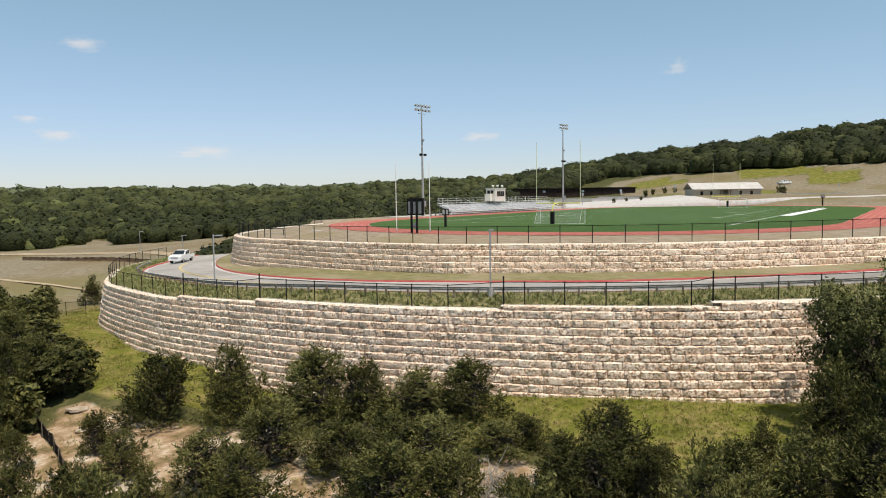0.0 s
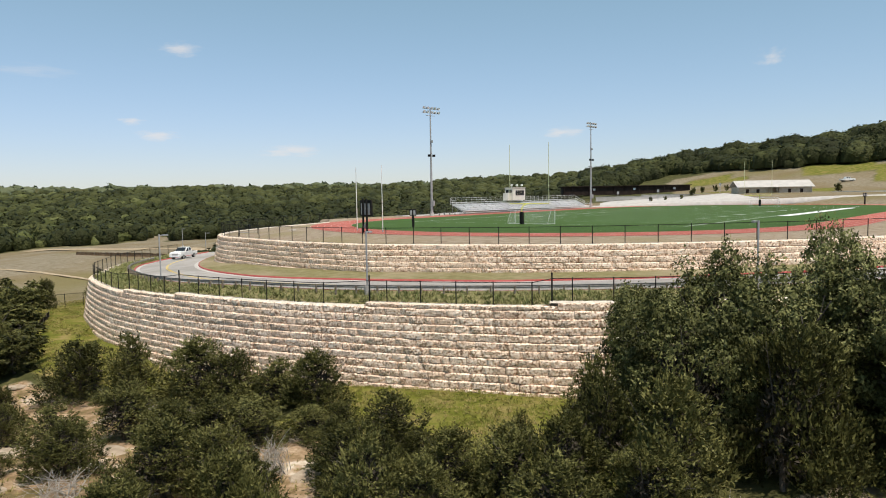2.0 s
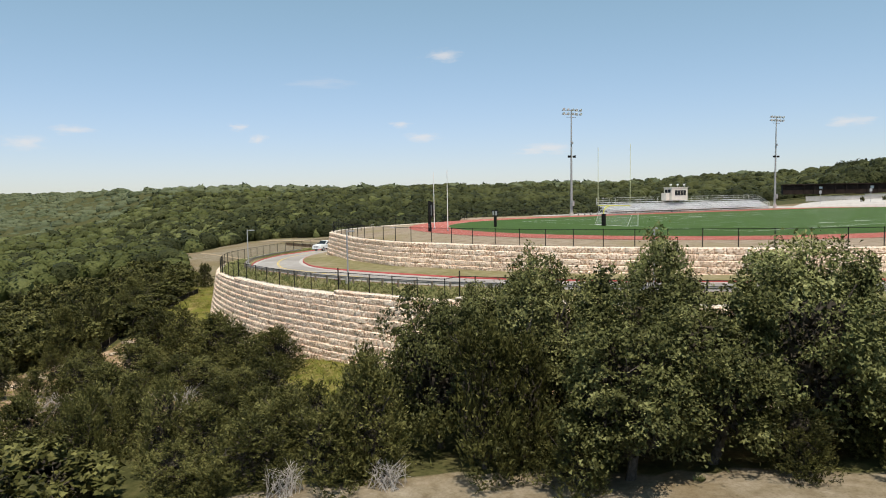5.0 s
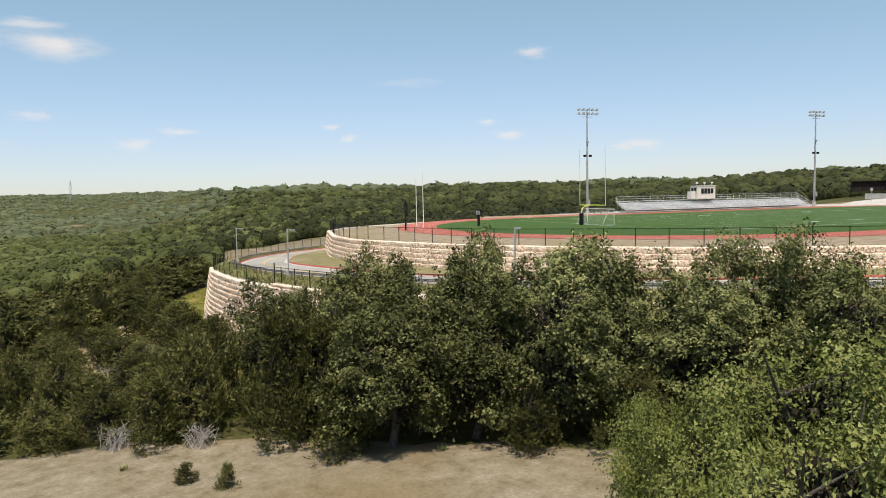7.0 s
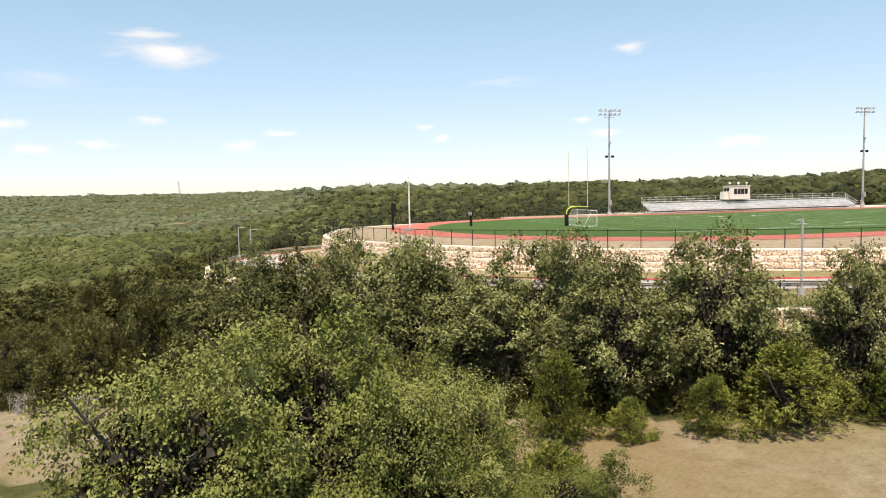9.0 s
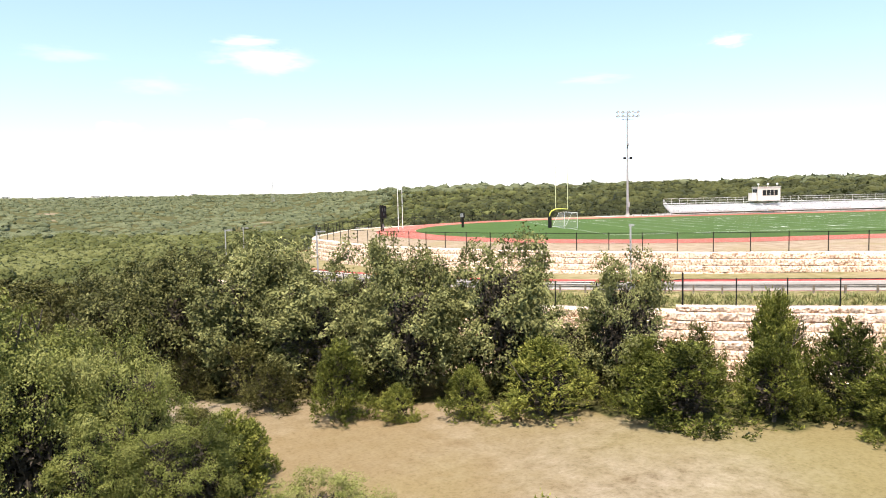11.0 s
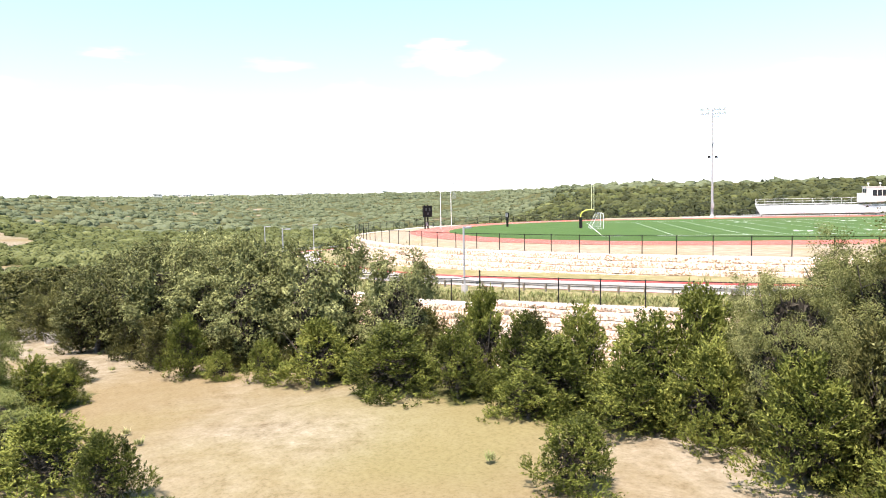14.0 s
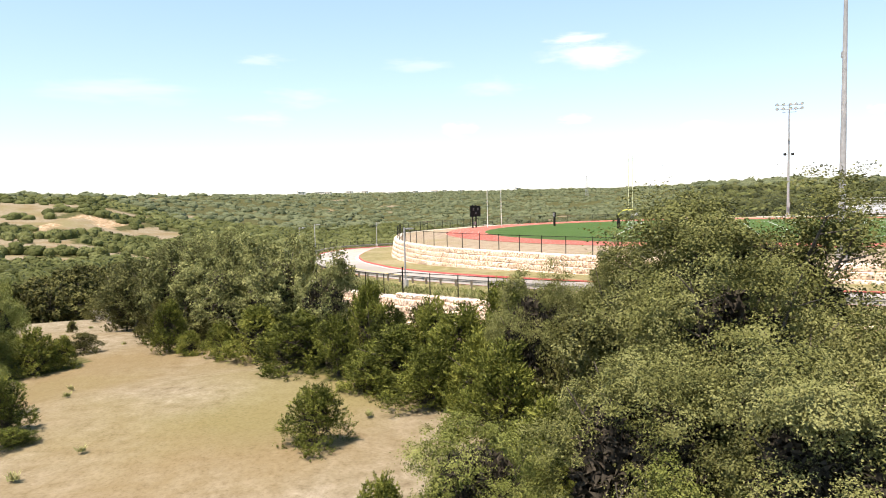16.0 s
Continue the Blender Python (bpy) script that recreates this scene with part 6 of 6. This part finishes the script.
def cloud_material(name, thick):
    m, n, l, b = material(name, 1.0)
    tc, oi = n.new("ShaderNodeTexCoord"), n.new("ShaderNodeObjectInfo")
    t = n.new("ShaderNodeTexNoise")
    t.noise_dimensions = "4D"
    t.inputs["Scale"].default_value, t.inputs["Detail"].default_value, t.inputs["Roughness"].default_value = 1.7, 6, 0.55
    w = n.new("ShaderNodeMath")
    w.operation = "MULTIPLY"
    w.inputs[1].default_value = 60.0
    l.new(oi.outputs["Random"], w.inputs[0]), l.new(w.outputs[0], t.inputs["W"])
    l.new(tc.outputs["Object"], t.inputs["Vector"])
    ln = n.new("ShaderNodeVectorMath")
    ln.operation = "LENGTH"
    l.new(tc.outputs["Object"], ln.inputs[0])
    fall = n.new("ShaderNodeMath")
    fall.operation = "MULTIPLY_ADD"
    fall.inputs[1].default_value, fall.inputs[2].default_value = -0.62, 0.22
    l.new(ln.outputs["Value"], fall.inputs[0])
    ad = n.new("ShaderNodeMath")
    l.new(t.outputs["Fac"], ad.inputs[0]), l.new(fall.outputs[0], ad.inputs[1])
    mp = n.new("ShaderNodeMapRange")
    mp.interpolation_type = "SMOOTHSTEP"
    mp.inputs["From Min"].default_value, mp.inputs["From Max"].default_value, mp.inputs["To Max"].default_value = 0.22, 0.78, thick
    l.new(ad.outputs[0], mp.inputs["Value"])
    em, tr, mx = n.new("ShaderNodeEmission"), n.new("ShaderNodeBsdfTransparent"), n.new("ShaderNodeMixShader")
    em.inputs["Color"].default_value, em.inputs["Strength"].default_value = (1.0, 0.97, 0.95, 1), 0.85
    l.new(mp.outputs["Result"], mx.inputs["Fac"]), l.new(tr.outputs["BSDF"], mx.inputs[1]), l.new(em.outputs["Emission"], mx.inputs[2])
    l.new(mx.outputs["Shader"], n["Material Output"].inputs["Surface"])
    return m


CLOUD, VEIL = cloud_material("thin_cloud", 0.55), cloud_material("faint_cloud", 0.2)
# bearing, elevation, half width and half height of each cloud, in degrees
CLOUDS = [(-27.5, 11.0, 2.2, 0.7), (17.6, 9.5, 1.5, 0.9), (2.4, 4.7, 2.3, 0.6), (-20.3, 3.5, 2.2, 0.6), (-29.3, 4.7, 2.3, 0.6),
          (-42.2, 4.6, 1.0, 0.7), (-31.0, 5.7, 1.3, 0.4), (-43.6, 5.5, 1.1, 0.5), (-63.4, 10.9, 5.4, 1.6),
          (-58.3, 4.1, 2.4, 0.9), (-55.0, 5.1, 2.1, 0.6), (-37.3, 8.9, 4.0, 0.6), (-64.6, 12.2, 3.4, 0.6),
          (-71.5, 8.8, 4.0, 1.1), (-73.9, 5.5, 2.3, 0.9), (-68.2, 4.2, 2.4, 0.6), (-72.5, 3.8, 2.2, 0.7),
          (-19.1, 3.6, 3.1, 0.7), (-64.8, 6.0, 2.3, 0.6), (-77.3, 10.6, 4.6, 0.9), (-86.8, 8.1, 4.6, 1.1), (-89.6, 11.0, 2.9, 0.7), (-62.5, 10.9, 3.4, 1.0),
          (-100.2, 8.4, 8.6, 1.5), (-89.8, 6.5, 3.4, 0.9)]


def cloud(bearing, up, w, h):
    """A thin far cloud: one curved sheet, thick in its middle and ragged at its edge."""
    n, far = 9, 4300.0
    vs = [(-1 + 2 * i / (n - 1), 0.12 * ((-1 + 2 * i / (n - 1)) ** 2 + (-1 + 2 * j / (n - 1)) ** 2), -1 + 2 * j / (n - 1)) for j in range(n) for i in range(n)]
    me = pydata("backdrop_cloud", vs, [(j * n + i, j * n + i + 1, (j + 1) * n + i + 1, (j + 1) * n + i) for j in range(n - 1) for i in range(n - 1)])
    ob = mesh_part("backdrop_cloud", me, VEIL if bearing < -74 or w > 3.6 and w < 5 else CLOUD)
    a, e = radians(bearing), radians(up)
    at = Vector((60 + far * math.cos(e) * math.sin(a), 20 + far * math.cos(e) * math.cos(a), 8 + far * math.sin(e)))
    ob.matrix_world = Matrix.Translation(at) @ pose(0, 0, 0, 0, 0, -bearing) @ pose(0, 0, 0, up) @ Matrix.Diagonal((far * math.tan(radians(w)), far * math.tan(radians(w)) * 0.2, far * math.tan(radians(h)), 1))
    ob.visible_shadow = False
    return tagged(ob, "small thin white cloud in a pale blue sky", "cloud", kind="structure")


for spot in CLOUDS:
    cloud(*spot)

# ---- brush, rocks and deadwood ----
DEADWOOD = noisy("bleached_deadwood", [(0.3, (0.24, 0.215, 0.19)), (0.7, (0.46, 0.43, 0.39))], 4, 6, 0.95)


def brush_pile(x, y, w, h, seed):
    rng = random.Random(seed)
    g = ground_z(x, y)
    e = thing("brush_pile", (x, y, g), 0, "tangled pile of bleached grey dead branches", "brush pile", "brush piles")
    for _ in range(54):
        a = rng.uniform(0, 2 * math.pi)
        k = rng.uniform(0.3, 1.0)
        p = Vector((rng.uniform(-0.3, 0.3) * w, rng.uniform(-0.3, 0.3) * w, 0.05))
        q = Vector((math.cos(a) * w * 0.5 * k, math.sin(a) * w * 0.5 * k, h * rng.uniform(0.3, 1.0)))
        j = p.lerp(q, 0.55) + Vector((0, 0, 0.15 * h))
        bm = tube(bmesh.new(), p, j, 0.02, 0.014, 5)
        tube(bm, j, q, 0.014, 0.006, 5)
        tube(bm, j, j + Vector((rng.uniform(-0.4, 0.4), rng.uniform(-0.4, 0.4), rng.uniform(0.1, 0.5))), 0.012, 0.005, 4)
        part("branch", bm, DEADWOOD, e)


for x, y, w, h, s in ((20.6, 24.4, 2.8, 1.7, 1), (25.2, 27.0, 2.6, 1.4, 2), (18.6, 33.2, 3.4, 1.6, 3), (-11.5, 47.0, 2.4, 1.0, 4), (2.4, 34.8, 3.0, 2.6, 5), (-8.6, 31.6, 4.4, 1.5, 6)):
    brush_pile(x, y, w, h, s)
ROCK = noisy("pale_ledge_rock", [(0.3, (0.28, 0.215, 0.15)), (0.7, (0.46, 0.38, 0.29))], 1.5, 8, 0.9, 0.6, 8, coord="World")
rng = random.Random(41)
for _ in range(46):
    while True:
        x, y = rng.uniform(-34, 6), rng.uniform(27, 55)
        if in_polygon(ROCKY, x, y):
            break
    w = rng.uniform(0.35, 1.3)
    bm = bmesh.new()
    bmesh.ops.create_icosphere(bm, subdivisions=2, radius=1.0)
    for v in bm.verts:
        v.co *= 1 + 0.28 * noise.noise(v.co * 1.6 + Vector((x, y, 0)))
        v.co = Vector((v.co.x * w, v.co.y * w * 0.75, v.co.z * w * 0.24))
    ob = part("rock", bm, ROCK)
    tagged(ob, "flat pale limestone rock half sunk in soil", "rock", "rocks on the slope")
    ob.matrix_world = pose(x, y, ground_z(x, y) + 0.05, rng.uniform(-8, 8), rng.uniform(-8, 8), rng.uniform(0, 360))
SILT = noisy("black_silt_fabric", [(0.3, (0.016, 0.013, 0.011)), (0.7, (0.04, 0.034, 0.03))], 2.0, 6, 0.95, 0.4, 6)
BROWN_SILT = noisy("dusty_brown_silt_fabric", [(0.3, (0.16, 0.1, 0.06)), (0.7, (0.27, 0.18, 0.11))], 0.8, 6, 0.95, 0.4, 6)


def silt_fence(pts, h, mat, label, seed):
    """A low sagging fabric fence on stakes that follows the ground."""
    e = thing("silt_fence", label=label, category="fence")
    p, rng = Path(pts), random.Random(seed)
    vs, n = [], 0
    for k, f in enumerate(np.arange(0.1, p.length - 0.1, 0.8)):
        q, w = p.at(f), p.way(f)
        g = ground_z(*q)
        side = np.array([-w[1], w[0]])
        sag = 0.1 * math.sin(f * 1.9) + rng.uniform(-0.07, 0.07)
        for o, z in ((0.16, -0.15), (0.03, 0.1), (0.05 * math.sin(f), 0.55 * h), (sag * 0.5, h + sag * 0.6), (sag * 0.5 + 0.05, h + sag * 0.6)):
            vs.append((*(q + side * o), g + z))
        n += 1
        if k % 3 == 0:
            part("stake", box(bmesh.new(), q[0] - 0.03, q[0] + 0.03, q[1] - 0.03, q[1] + 0.03, g - 0.3, g + h + 0.16, 0.005), GREY_WOOD, e)
    me = pydata("fabric", vs, [(5 * i + k, 5 * i + k + 1, 5 * i + k + 6, 5 * i + k + 5) for i in range(n - 1) for k in range(4)])
    mesh_part("fabric", me, mat, e)


silt_fence([(-44.8, 81.0), (-41, 74), (-38, 68), (-35, 60), (-31.4, 53), (-27.5, 48), (-21.7, 39.7)], 0.85, SILT, "low black silt fence sagging along the rocky slope", 1)
silt_fence([(-50, 136), (-66, 148), (-84, 160), (-106, 176)], 0.9, BROWN_SILT, "long dusty brown silt fence across the dry meadow", 2)

# pale houses on the far ridge


def far_house(x, y, turn, w):
    e = thing("far_house", (x, y, ground_z(x, y) + 1.8), turn, "small pale house among trees on the far ridge", "house", "houses on the far ridge")
    part("wall", box(bmesh.new(), -w / 2, w / 2, -5, 5, -3, 5.5), SIDING, e)
    bm = bmesh.new()
    rows_ = [[bm.verts.new((x_, y_, z_)) for y_, z_ in ((-5.8, 5.4), (0, 8.6), (5.8, 5.4))] for x_ in (-w / 2 - 0.6, w / 2 + 0.6)]
    bm.faces.new(rows_[0]), bm.faces.new(rows_[1][::-1])
    for i in range(3):
        bm.faces.new((rows_[0][i], rows_[1][i], rows_[1][(i + 1) % 3], rows_[0][(i + 1) % 3]))
    bmesh.ops.recalc_face_normals(bm, faces=bm.faces[:])
    part("roof", bm, PALE_ROOF, e)
    for k in (-0.28, 0.22):
        part("window", box(bmesh.new(), k * w - 1.2, k * w + 1.2, -5.08, -5.01, 1.2, 3.6), GLASS, e)


rng = random.Random(19)
for az in (-86, -84.6, -83.9, -82.2, -81.0, -79.6, -78.9, -77.0, -75.4, -74.6, -73.2, -71.8, -68.5):
    rr = float(np.interp(az, RIDGE[:, 0], RIDGE[:, 2])) * rng.uniform(0.92, 0.97)
    far_house(40 + rr * math.sin(radians(az)), 10 + rr * math.cos(radians(az)), -az + rng.uniform(-30, 30), rng.uniform(14, 24))
